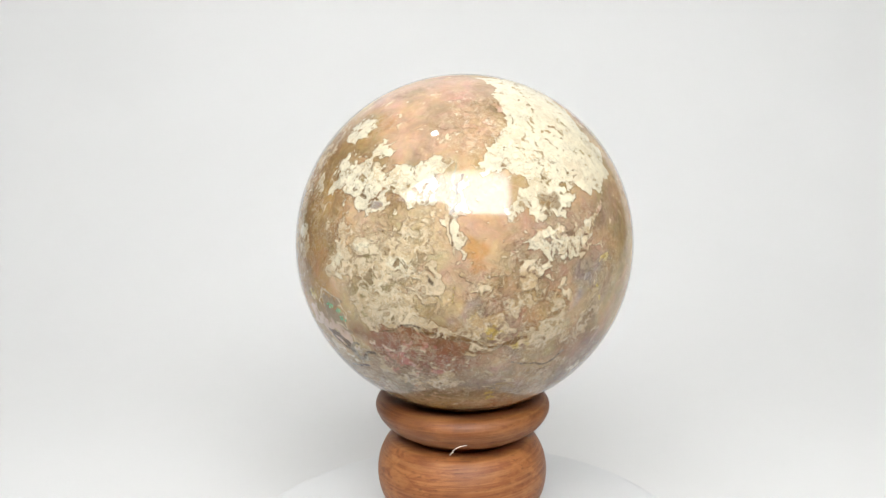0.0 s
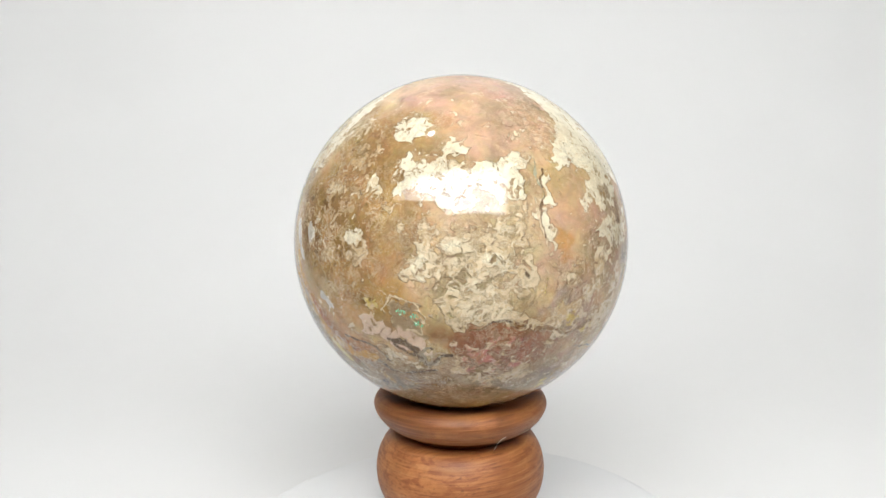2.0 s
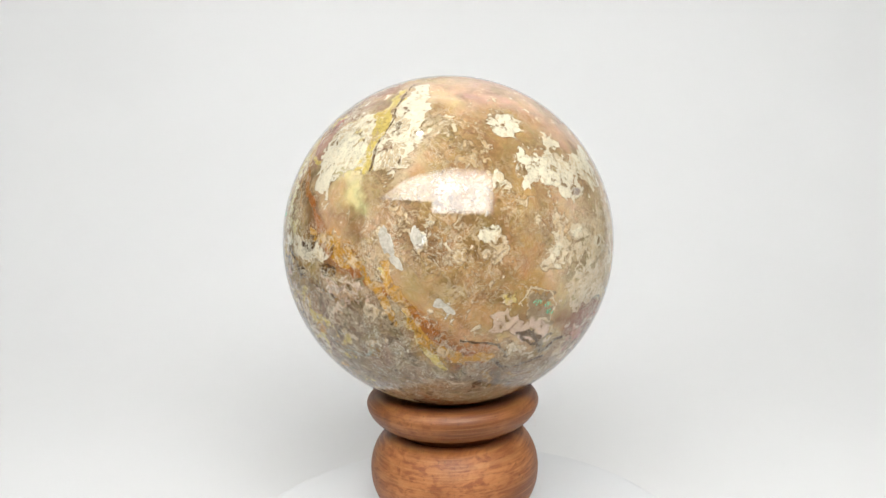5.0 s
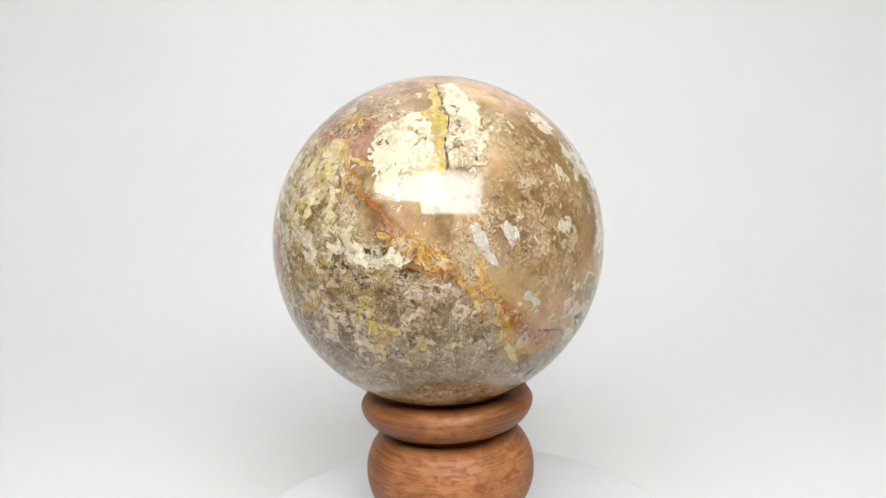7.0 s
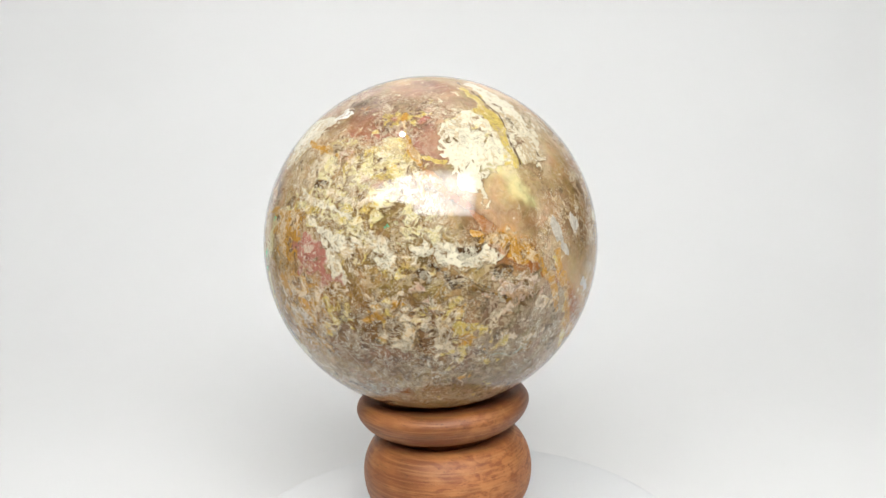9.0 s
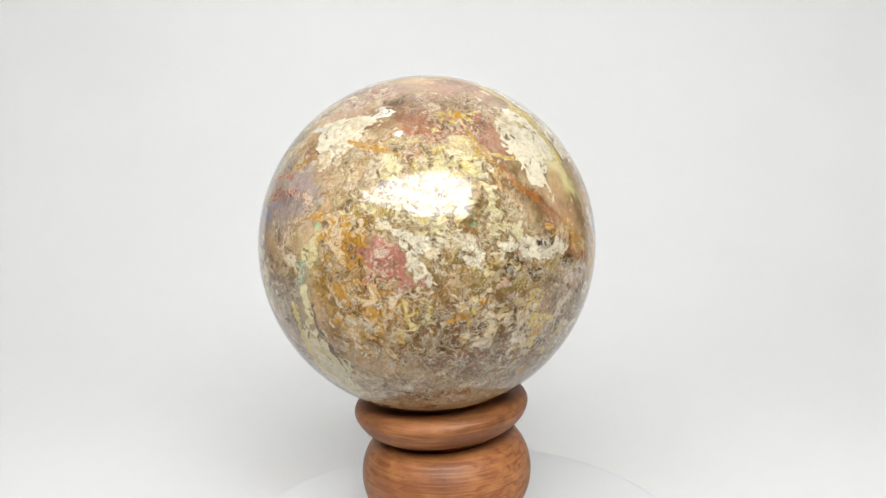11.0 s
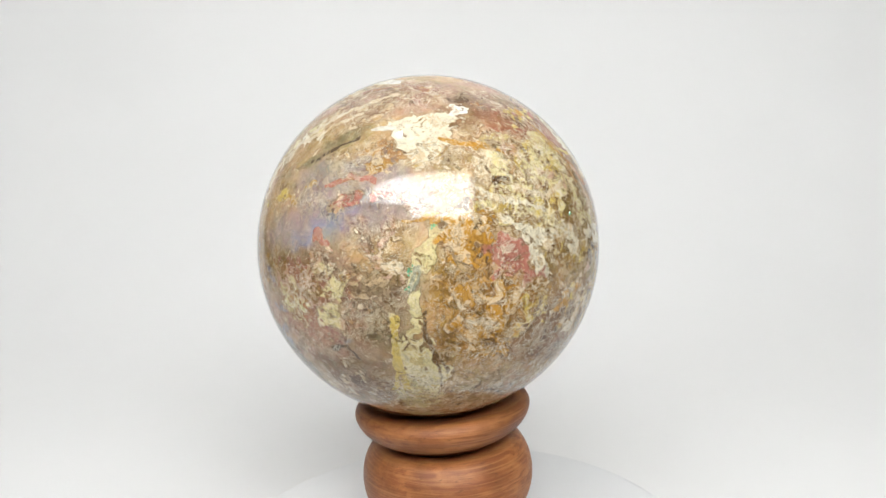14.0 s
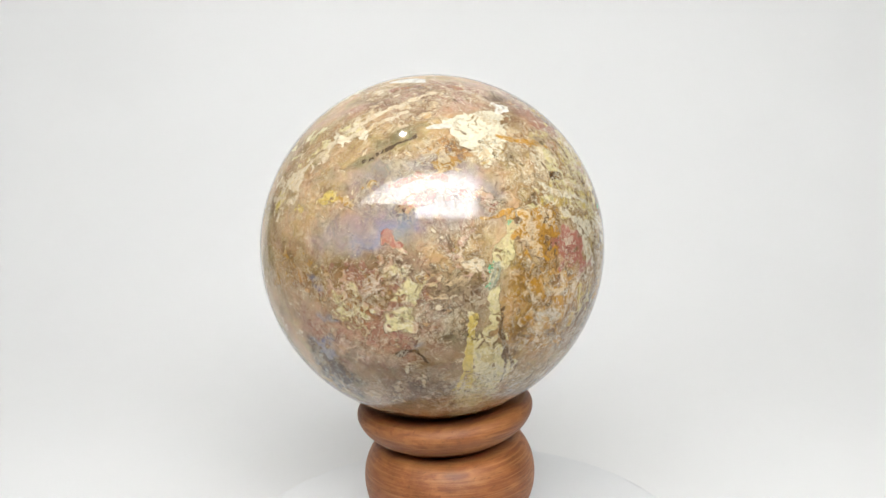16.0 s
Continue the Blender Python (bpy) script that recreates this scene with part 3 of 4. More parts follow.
def banded_face_ground():
    ground("tan", 4, (60.1, 23.6), (86.7, 43.4), (111, 47.5), (109.1, 31.5), (98.8, 19.3), (81.8, 4.5))
    ground("lavender", 3, (105.3, 8.3), (113, 14.1), (130.4, 17.3), (146.7, 19.8), (150.4, 15.7), (130.4, 11.1), (117.1, 8), (106.5, 6))
    ground("bluegrey", 2, (115.1, 11.8), (130.4, 15), (143.2, 16.9), (130.4, 12.7), (120.5, 10.1))
    ground("olive", 4, (85.8, 8.4), (120.5, 7.3), (130.1, -0.4), (116.1, -7.2), (91.2, -6.3))
    ground("rosebrown", 4, (92.8, -10.5), (119.2, -10.4), (138.7, -14.6), (134.5, -25.2), (108.6, -31.6), (97.1, -24.4))
    ground("peach", 3, (105.7, -23), (119.7, -17.6), (125.9, -23.2), (113.6, -30.9))
    ground("greydark", 2, (97.3, -18.2), (104.6, -20.1), (106, -29.6), (113.7, -33.4), (100.9, -47.1), (85.8, -44.3), (92, -28.8))
    ground("bluegrey", 1, (100, -19.4), (105, -19), (107.3, -27.1), (102.5, -26.7))
    ground("bluegrey", 1, (100.6, -0.1), (107.8, 1.3), (106.3, -1.6))
    ground("bluegrey", 1, (134.2, -19.5), (137.2, -17.3), (137.8, -21.1))
    ground("bluegrey", 1, (104.7, -12), (109.9, -9.9), (109.8, -12.2))
    ground("umber", 4, (115.1, -27.2), (145.1, -22.6), (147.8, -40), (117.2, -43.5))
    ground("greyolive", 2, (100.8, 27.5), (117.1, 34.1), (141.3, 43.8), (144.8, 45.8), (127.7, 44.3), (108.3, 33.3))


def pale_face_flakes():
    crust("fawn", 0.5, (-51.2, 14.3), (-7.9, 18.6), (-7.2, -12), (-34.9, -13.5), (-44.2, -0.4))
    crust("pale", 0.42, (-51.2, 14.3), (-7.9, 18.6), (-7.2, -12), (-34.9, -13.5), (-44.2, -0.4))
    crust("pale", 0.5, (11.4, 11.4), (51.2, 19.5), (42.3, 0), (24.6, 0.7), (15.7, -3.2), (7.6, 2.2))
    crust("pink", 0.35, (11.4, 11.4), (51.2, 19.5), (42.3, 0), (24.6, 0.7), (15.7, -3.2), (7.6, 2.2))
    crust("fawn", 0.5, (-5.8, -15.6), (29.8, -15.4), (40.6, -10.1), (48.5, -4.4), (49.4, -23.4), (30.9, -32.5), (-7, -30.2))
    crust("pale", 0.35, (-5.8, -15.6), (29.8, -15.4), (40.6, -10.1), (48.5, -4.4), (49.4, -23.4), (30.9, -32.5), (-7, -30.2))
    crust("yellow", 0.5, (42.5, 3.4), (54, 10.4), (52.5, -12.4), (40.7, -19.4), (32.1, -15.8))
    crust("rose", 0.45, (-24.7, -13.4), (-5.8, -14.7), (-13.6, -23.5), (-28, -31.6), (-44.1, -32))
    crust("fawn", 0.4, (-14.3, -28), (-1.1, -25.7), (0.7, -33), (-13.5, -34.2))
    crust("paleyellow", 0.5, (8.7, 42.1), (33.3, 33.8), (42.8, 22.1), (19.7, 20.5), (8.4, 29.6))
    crust("cream", 0.55, (-55.1, 32.2), (-31.5, 39.3), (-24.7, 25.3), (-18.6, 23.6), (-21.8, 18.7), (-50.6, 21.3))
    crust("fawn", 0.5, (-4.9, 2.8), (28.5, 1.9), (34.8, -24.2), (-6.1, -19.4))
    crust("pale", 0.4, (-4.9, 2.8), (28.5, 1.9), (34.8, -24.2), (-6.1, -19.4))
    crust("yellow", 0.3, (-8.6, -8.5), (21.6, -14.2), (25.5, -31.3), (-6.7, -27.8))
    crust("fawn", 0.45, (-37.8, -21.7), (-6.2, -21.4), (5.4, -42.3), (-36.7, -41.8))
    crust("umber", 0.35, (-63.1, -18.2), (-29.8, -24.8), (-36.5, -45.3), (-69, -37.4))
    crust("cream", 0.45, (-42.2, 13.2), (-11.2, 15.5), (-8.4, -5.2), (-34, -9.7))
    crust("lavender", 0.5, (28.5, -1.4), (45.2, 1.3), (43.1, -8.7), (30.9, -8.5))


def brown_face_flakes():
    crust("cream", 0.5, (-62.3, 43.3), (-47, 54), (-30.3, 50.6), (-38.4, 40.4), (-53.2, 37.5))
    crust("pale", 0.5, (-52.6, 16.7), (-7, 16.1), (-8, -5.4), (-23.3, -14), (-36.5, -4.5), (-49, 8.7))
    crust("fawn", 0.45, (-72.4, -7.2), (-46, -1.8), (-49.7, -7.6), (-69.6, -14.2))
    crust("rose", 0.5, (-33.5, -22.9), (-17.1, -20.5), (-5.5, -16.5), (-6.8, -33.6), (-19.8, -37.9), (-31.2, -35.5))
    crust("pale", 0.5, (-60.5, -19.2), (-47.9, -23), (-41.2, -30.5), (-41.6, -35), (-49.4, -31.9), (-60.5, -26.6))
    crust("umber", 0.35, (-79.9, -15.6), (-60.1, -25.4), (-47.5, -44), (-93.7, -50.2))
    crust("pink", 0.35, (-5.7, 62.7), (37.7, 48.7), (4.6, 31.3), (-17.7, 36.5))
    crust("fawn", 0.4, (-96.3, 47.5), (-61.1, 51.8), (-49.4, 23.3), (-74.1, 23.2))


def pocket_face_flakes():
    crust("cream", 0.5, (-114.8, 45.1), (-102.5, 58.6), (-80, 49.1), (-85.9, 38.1), (-90.8, 25), (-96.4, 19.7), (-104.7, 32.3))
    crust("pale", 0.45, (-52.2, 15.9), (-13.2, 12.5), (-17, -11.5), (-28.3, -17), (-37.8, -4.8), (-48.2, 1.2))
    crust("yellow", 0.5, (-126.3, 38.2), (-129.7, 53.2), (-107.5, 55.6), (-107, 42.7), (-102.1, 24.8))
    crust("pale", 0.3, (-100, 23.1), (-82.1, 23.3), (-74.2, 0.5), (-88.6, 0))
    crust("orange", 0.5, (-79.9, -19.2), (-63.2, -25.7), (-66.4, -30.3), (-78.3, -29.4))
    crust("umber", 0.35, (-118.4, -10.5), (-94.4, -10.9), (-86.4, -33.6), (-107.3, -34.7))
    crust("fawn", 0.4, (-79.4, -1.3), (-56.4, -1.6), (-61.6, -9.8), (-78.4, -9.8))
    crust("fawn", 0.35, (-78.7, 26.7), (-55.6, 16.1), (-56.4, -1.6), (-77.7, -1.2))
    crust("gold", 0.4, (-90, -10.5), (-79.2, -15.3), (-64.4, -29.8), (-82.9, -30.6))
    crust("pale", 0.45, (-77.8, -2.9), (-54.9, -3.3), (-58.4, -13.5), (-78.9, -13.4))


def seam_face_flakes():
    crust("yellow", 0.4, (172.2, 34), (-148.6, 40.7), (-131.6, 27), (-135.6, 13.4), (-152.3, 12.6), (-172.7, 22.1))
    crust("paleyellow", 0.45, (172.2, 34), (-148.6, 40.7), (-131.6, 27), (-135.6, 13.4), (-152.3, 12.6), (-172.7, 22.1))
    crust("pink", 0.4, (-166.8, 30.2), (-143.1, 32.5), (-134.4, 20.1), (-147.6, 16.3))
    crust("paleyellow", 0.4, (-94.3, 60.1), (-83.5, 50.4), (-91.2, 29.3), (-101.1, 28.9))
    crust("rust", 0.5, (-118.9, 11.1), (-103, 1.9), (-103.2, -3), (-112.6, 2.2))
    crust("pale", 0.42, (-109.6, -2.8), (-85.8, -15.1), (-84.6, -32.4), (-107.2, -25.1))
    crust("pale", 0.5, (-102.3, 15.5), (-95.3, 14.3), (-94.5, 1.3), (-91.2, -10.8), (-96.7, -8.6), (-102.8, 5.1))
    crust("yellow", 0.4, (-91.6, -7.3), (-83.3, -19.3), (-69.7, -31.9), (-86.3, -25.1))
    crust("pale", 0.25, (-88.2, 17), (-57.1, 12.4), (-65.2, -3.9), (-84.5, 0.4))
    crust("yellow", 0.55, (-130.8, -9.8), (-120.8, -16.8), (-126.9, -31.3), (-132.7, -25.9))
    crust("pink", 0.5, (-133.2, -12.7), (-122.1, -13.1), (-125.2, -21))
    crust("fawn", 0.4, (-167.7, -3.1), (-129.6, 0.5), (-123.9, -13.1), (-141.3, -18.4), (-163.9, -13.9))
    crust("yellow", 0.35, (-167.7, -3.1), (-129.6, 0.5), (-123.9, -13.1), (-141.3, -18.4), (-163.9, -13.9))
    crust("umber", 0.5, (-144, -21.8), (-130.3, -21.3), (-133.6, -34.7), (-144.1, -33.7))
    crust("umber", 0.5, (-135.4, 0.2), (-126, 0.6), (-127.2, -3.6), (-133.8, -3.9))
    crust("pink", 0.4, (-129.6, 0.5), (-98.3, -6.7), (-103.5, -21.1), (-127.6, -13.3))
    crust("gold", 0.35, (-131.4, -13.5), (-110.6, -20.8), (-118.2, -44.6), (-138.9, -34.1))
    crust("fawn", 0.3, (-80.6, 50.3), (-46.4, 26.2), (-52, -6.2), (-86.3, -1.1))


def lumpy_face_flakes():
    crust("yellow", 0.5, (-168.5, 38.7), (-141.6, 42.3), (-134.3, 32.2), (-139.6, 25.3), (-154.8, 23.7), (-171.3, 28.9))
    crust("cream", 0.5, (167.5, 24.4), (-155.6, 27.2), (-139.4, 20.3), (-149.7, 13.8), (-171.9, 16.5))
    crust("pink", 0.5, (-172.4, 30.8), (-149.7, 28.9), (-150.5, 22), (-166.1, 23.6))
    crust("pink", 0.5, (-155.7, 17), (-150.1, 18.7), (-142.6, 10.6), (-153.2, 8.9))
    crust("fawn", 0.5, (-166.1, 13.4), (-122.8, 13.2), (-113.7, -0.3), (-139.9, -5.6), (-157.2, 0.6))
    crust("cream", 0.5, (-166.1, 13.4), (-122.8, 13.2), (-113.7, -0.3), (-139.9, -5.6), (-157.2, 0.6))
    crust("yellow", 0.35, (-165.6, 8.4), (-136, 8.9), (-130.1, -5.8), (-157.5, -2.8))
    crust("umber", 0.35, (-149.6, 2.5), (-113.7, -0.3), (-117.1, -8.3), (-143.6, -9))
    crust("fawn", 0.4, (-166.8, -7), (-133.4, -5.7), (-142.2, -24.4), (-164.6, -22))
    crust("yellow", 0.4, (-160, -6.4), (-133.8, -12.6), (-143.1, -29), (-158.1, -23.4))
    crust("yellow", 0.55, (-133.5, -7.4), (-125.3, -6), (-123.9, -20.7), (-129, -43.6), (-135.9, -33.9))
    crust("orange", 0.45, (-133.7, -10.8), (-124.6, -11.2), (-127.3, -18.8))
    crust("pale", 0.4, (-125.2, -2.7), (-98.3, -12.5), (-93.2, -34.8), (-123.9, -20.7))
    crust("gold", 0.55, (-122.9, 11.6), (-105.6, 3.8), (-106.7, -1), (-118.4, 5))
    crust("gold", 0.35, (-157.5, -2.8), (-123.8, -9.5), (-131.4, -28.9), (-162.1, -21.7))
    crust("yellow", 0.4, (-167.5, 55.7), (-126.7, 60.6), (-123.4, 43.8), (-159.8, 38.6))


def rosy_face_flakes():
    crust("pale", 0.55, (158.2, 38.9), (-156.9, 41.6), (-159.9, 25), (173.1, 27.6), (156.9, 31.2))
    crust("yellow", 0.4, (134.2, 41.1), (167.5, 40.7), (-177.6, 29.1), (157.6, 29.4))
    crust("pink", 0.5, (-172.1, 36.5), (-157.2, 35.9), (-159.3, 29.8), (-172.1, 30.3))
    crust("paleyellow", 0.45, (-150.9, 24.4), (-134.8, 23.3), (-127.5, 7.3), (-144.6, 7.6), (-154.5, 13.3))
    crust("pink", 0.4, (-152.4, 26.2), (-126.6, 24.4), (-137.4, 15.1), (-152.1, 17.9))
    crust("yellow", 0.45, (-177.2, 14.3), (-148, 9.6), (-133, -3.6), (-158.7, -2.2), (-172.6, 6.4))
    crust("gold", 0.3, (165.6, 8), (-177.7, -1.4), (171.8, -8.1), (163.3, -1.8))
    crust("umber", 0.4, (165.5, 3.2), (-161.9, -2), (-158.6, -19.8), (178.6, -32), (159.9, -24.2))
    crust("pink", 0.35, (172.6, 1.8), (-161.9, -2), (-173, -27.2), (169.9, -19.2))
    crust("pale", 0.42, (165.5, 3.2), (-161.9, -2), (-158.6, -19.8), (178.6, -32), (159.9, -24.2))
    crust("yellow", 0.35, (172.4, -1.4), (-157.2, -5.7), (-150.8, -24.8), (179.5, -27.1))
    crust("pale", 0.42, (-162, -3.6), (-127.6, -9.7), (-118.4, -37.1), (-161.8, -30.2))
    crust("yellow", 0.45, (-135.2, -3.3), (-117.3, -8.1), (-102.6, -40.2), (-126.7, -40.2))
    crust("pink", 0.5, (-144.6, -5.4), (-138.2, -7.6), (-140, -15.2))
    crust("greydark", 0.3, (-165.3, -8.4), (-131.2, -16.4), (-121, -42), (-163.6, -32.5))
    crust("fawn", 0.45, (129.3, 8.7), (157.6, 7.7), (154.9, -13), (133.3, -12.5))
    crust("gold", 0.35, (167.6, -11.8), (-162.1, -12.1), (-169.5, -32.1), (166.5, -30.3))
    crust("paleyellow", 0.4, (163.3, 25.9), (-150.6, 26.1), (-144.4, 9.2), (172.6, 14.4))
    crust("rust", 0.35, (153.7, 58.8), (-154.2, 63.9), (-136.6, 50.3), (179.8, 49.4))


def vein_face_flakes():
    crust("ochre", 0.5, (119.2, 35.1), (137.5, 40.8), (151.7, 36.5), (155.9, 30.9), (133.5, 25.8))
    crust("orange", 0.4, (136.6, 43), (163.7, 38), (152.2, 31.1), (136.3, 31.4))
    crust("peach", 0.45, (105.2, 8), (139.4, 10.1), (142.3, -4.1), (151.5, -12.3), (132.1, -18.9), (106.3, -15))
    crust("rosebrown", 0.4, (105.2, 8), (139.4, 10.1), (142.3, -4.1), (151.5, -12.3), (132.1, -18.9), (106.3, -15))
    crust("pale", 0.3, (121.5, -9), (142.3, -4.1), (147.4, -17.8), (131.4, -20.9))
    crust("pale", 0.55, (139.1, 14.8), (156.3, 16.2), (157.5, 2.3), (149.2, -1), (142.8, 3.6))
    crust("pink", 0.4, (139.1, 14.8), (156.3, 16.2), (152.7, 7))
    crust("paleyellow", 0.5, (-178.9, 45.7), (-159.7, 45), (-139.6, 29), (-146.8, 16.7), (-173.9, 16), (-178.7, 28))
    crust("pink", 0.5, (-177, 39.1), (-153.5, 36.3), (-154.4, 29.6), (-169.6, 30.1))
    crust("rose", 0.4, (-161.1, 50.1), (-115.9, 49.1), (-142.2, 39.6), (-163.6, 40.6))
    crust("pale", 0.42, (163.6, 6.7), (-179.1, 0.7), (-171.3, -13.7), (-175.9, -31.1), (167.7, -24.4), (161.4, -7.4))
    crust("umber", 0.35, (165, 5.1), (-175.7, -1.3), (-170.7, -17.4), (-175.9, -31.1), (167.7, -22.3))
    crust("rose", 0.5, (179.3, 2.5), (-168.1, 1), (-175.7, -2.9))
    crust("fawn", 0.3, (142.6, -0.8), (158.5, -2.5), (154.3, -17.8), (142, -18))
    crust("greygreen", 0.55, (171.7, 47.3), (-177.8, 48.1), (178.6, 39.3), (172, 38.6))
    crust("gold", 0.45, (161.9, 3.7), (-179.2, -2.5), (-171.9, -29.6), (164.2, -20))
    crust("paleyellow", 0.45, (170.5, 30.3), (-150.2, 22.3), (-153.7, 5.7), (171.7, 10.9))
    crust("yellow", 0.4, (-176.1, 41.2), (-146.9, 22), (-151.3, -3.1), (-168.1, -3.9))
    crust("fawn", 0.35, (82.2, 45.5), (142.5, 65), (154.9, 46.8), (112.4, 35.1))
    crust("paleyellow", 0.4, (105.4, 6.3), (139.4, 10.1), (142, -7.4), (114.3, -13.7))


def banded_face_flakes():
    crust("paleyellow", 0.45, (58.9, 38), (106.9, 52.6), (114.7, 40.9), (98.7, 31.4), (88.1, 22.2))
    crust("pale", 0.4, (64.4, 24.4), (84.6, 31.1), (93.1, 19), (81.5, 7.9))
    crust("orange", 0.5, (119, 35), (145.4, 41.9), (162.6, 39.1), (157.4, 31.4), (137, 32.3), (125.9, 30.9))
    crust("yellow", 0.4, (110.8, 26.3), (119.9, 31.4), (123.5, 19.7), (112.3, 19.7))
    crust("ochre", 0.4, (101.4, 26.1), (129.8, 29.4), (127, 18.1), (104.1, 17.9))
    crust("pink", 0.5, (102.5, 19.4), (112.6, 20), (111.4, 14.6))
    crust("orange", 0.4, (89.6, 7.1), (123.9, 7.3), (128.5, -0.4), (112.3, -7.5), (91.2, -6.3))
    crust("pale", 0.55, (112.8, -4.1), (120.4, -3.4), (117.7, -10.9))
    crust("pale", 0.5, (127.3, -13.6), (142.8, -10.2), (143.8, -18), (131.5, -21.4))
    crust("maroon", 0.35, (95.5, -11), (135.4, -15.4), (131, -25.2), (101.8, -25.7))
    crust("peach", 0.5, (102.9, -11.8), (129, -13.6), (125, -27.5), (104.6, -29.8))
    crust("pale", 0.45, (127.3, -25.2), (134.7, -23.1), (137.4, -34.8), (126.6, -37.7))
    crust("pink", 0.5, (139.8, 11.6), (152.9, 12.8), (153.6, 0), (143.9, -1.1))
    crust("pale", 0.45, (139.8, 11.6), (152.9, 12.8), (153.6, 0), (143.9, -1.1))
    crust("mauve", 0.35, (103.9, 61.8), (144.1, 71), (178.2, 59), (141.9, 53.9))
    crust("gold", 0.5, (162.8, 13.2), (-171.5, 7.1), (-164.5, -31.5), (165.7, -24.3))
    crust("yellow", 0.45, (163.5, 37.1), (-167.8, 22.1), (-171.5, 7.1), (162.8, 13.2))
    crust("fawn", 0.4, (74.2, 67.1), (-174.9, 62.7), (168.6, 50.2), (111, 47.5))
    crust("pale", 0.45, (59.7, 29.1), (86.7, 43.4), (109.1, 31.5), (100, 14.4), (81.5, 7.9))
    crust("rosebrown", 0.4, (95.7, 7.6), (123.9, 8.9), (129.9, -3.6), (103.9, -8.2))
    crust("yellow", 0.35, (64.4, 24.4), (107.4, 35.1), (116.7, 15), (89.6, 7.1))
    crust("pink", 0.4, (105.3, 1.9), (130.2, 2.7), (132.6, -10.1), (111.7, -10.9))
    crust("paleyellow", 0.4, (105, -1.4), (139.2, -3.8), (135.2, -17.3), (106.5, -15.1))
    crust("ochre", 0.4, (75.4, 9), (105.1, 11.5), (103.9, -8.2), (77.5, -8.5))


def pale_face_plates():
    crust("yellow", 0.6, (-7.4, -0.3), (-4.8, -1.2), (-5.8, -9.4), (-8.7, -9.4))
    crust("pale", 0.65, (-34.2, -10.7), (-8.6, -8.5), (-7.2, -12), (-23.2, -15.2), (-27.4, -16.8), (-33.6, -16.7))
    crust("cream", 0.97, (19, 74.5), (79.4, 66.8), (60.3, 43.5), (60.7, 24.2), (44.3, 19.3), (27.8, 17.4), (21.9, 22), (14.3, 25.8), (4.7, 29.8), (12.9, 40.9), (20.1, 52.6))
    crust("cream", 0.75, (16.4, 22.4), (35.1, 22.7), (30.3, 14.7), (12.2, 10.6), (10.2, 16.2))
    crust("cream", 0.7, (-35.1, 30.6), (-12, 32.2), (-4.4, 25), (-14.9, 22.8), (-24, 21.2))
    crust("grey", 0.6, (21.4, 19.5), (29.5, 23.1), (30.3, 14.7), (22.3, 14.6))
    crust("pale", 0.7, (-4.7, 10.6), (0.4, 12), (1.1, 5.7), (-3.3, 5))
    crust("cream", 0.85, (-31.8, 37.2), (-29.2, 39.8), (-26.6, 34.3), (-33.3, 32.1))
    crust("cream", 0.62, (10.8, 2), (16, 6.3), (22.4, 13), (29.6, 11.5), (39.3, 13.8), (43.6, 9.9), (32.8, 3), (20.9, -3.8))
    crust("pale", 0.62, (-30.4, -12.3), (-12.2, -12.4), (4.2, -19.8), (26.3, -19), (32.1, -23.7), (8.1, -26.4), (-13, -19.5))


def brown_face_plates():
    crust("cream", 0.9, (-38.6, 33.5), (-31.6, 40.2), (-29.6, 39), (-31.4, 34.8), (-37.1, 31.6))
    crust("cream", 0.65, (-53.7, 28.5), (-38.6, 31.7), (-18.6, 33.6), (-4.3, 29.9), (-5.6, 21.1), (-11, 16.4), (-30.7, 16.1), (-53, 22.5))
    crust("cream", 0.9, (-67.1, 8.4), (-65.3, 12), (-60, 9.6), (-61.2, 6.6))
    crust("cream", 0.9, (-46.3, 3.9), (-41.8, 4.9), (-40, 0.6), (-44.4, -1.3))
    crust("cream", 0.85, (-59.4, 26.8), (-56.2, 25.9), (-56.4, 19.2), (-59.1, 22.5))
    crust("cream", 0.95, (-2.7, 26.1), (1.2, 27.7), (-3.7, 11.6), (-0.2, 5.1), (-4.2, 5.5), (-5.7, 12.6))
    crust("pale", 0.6, (-39.7, -4.3), (-23.5, -7), (-12.6, -9.9), (-23.2, -15.9), (-31.8, -19.4), (-36.8, -13.1))


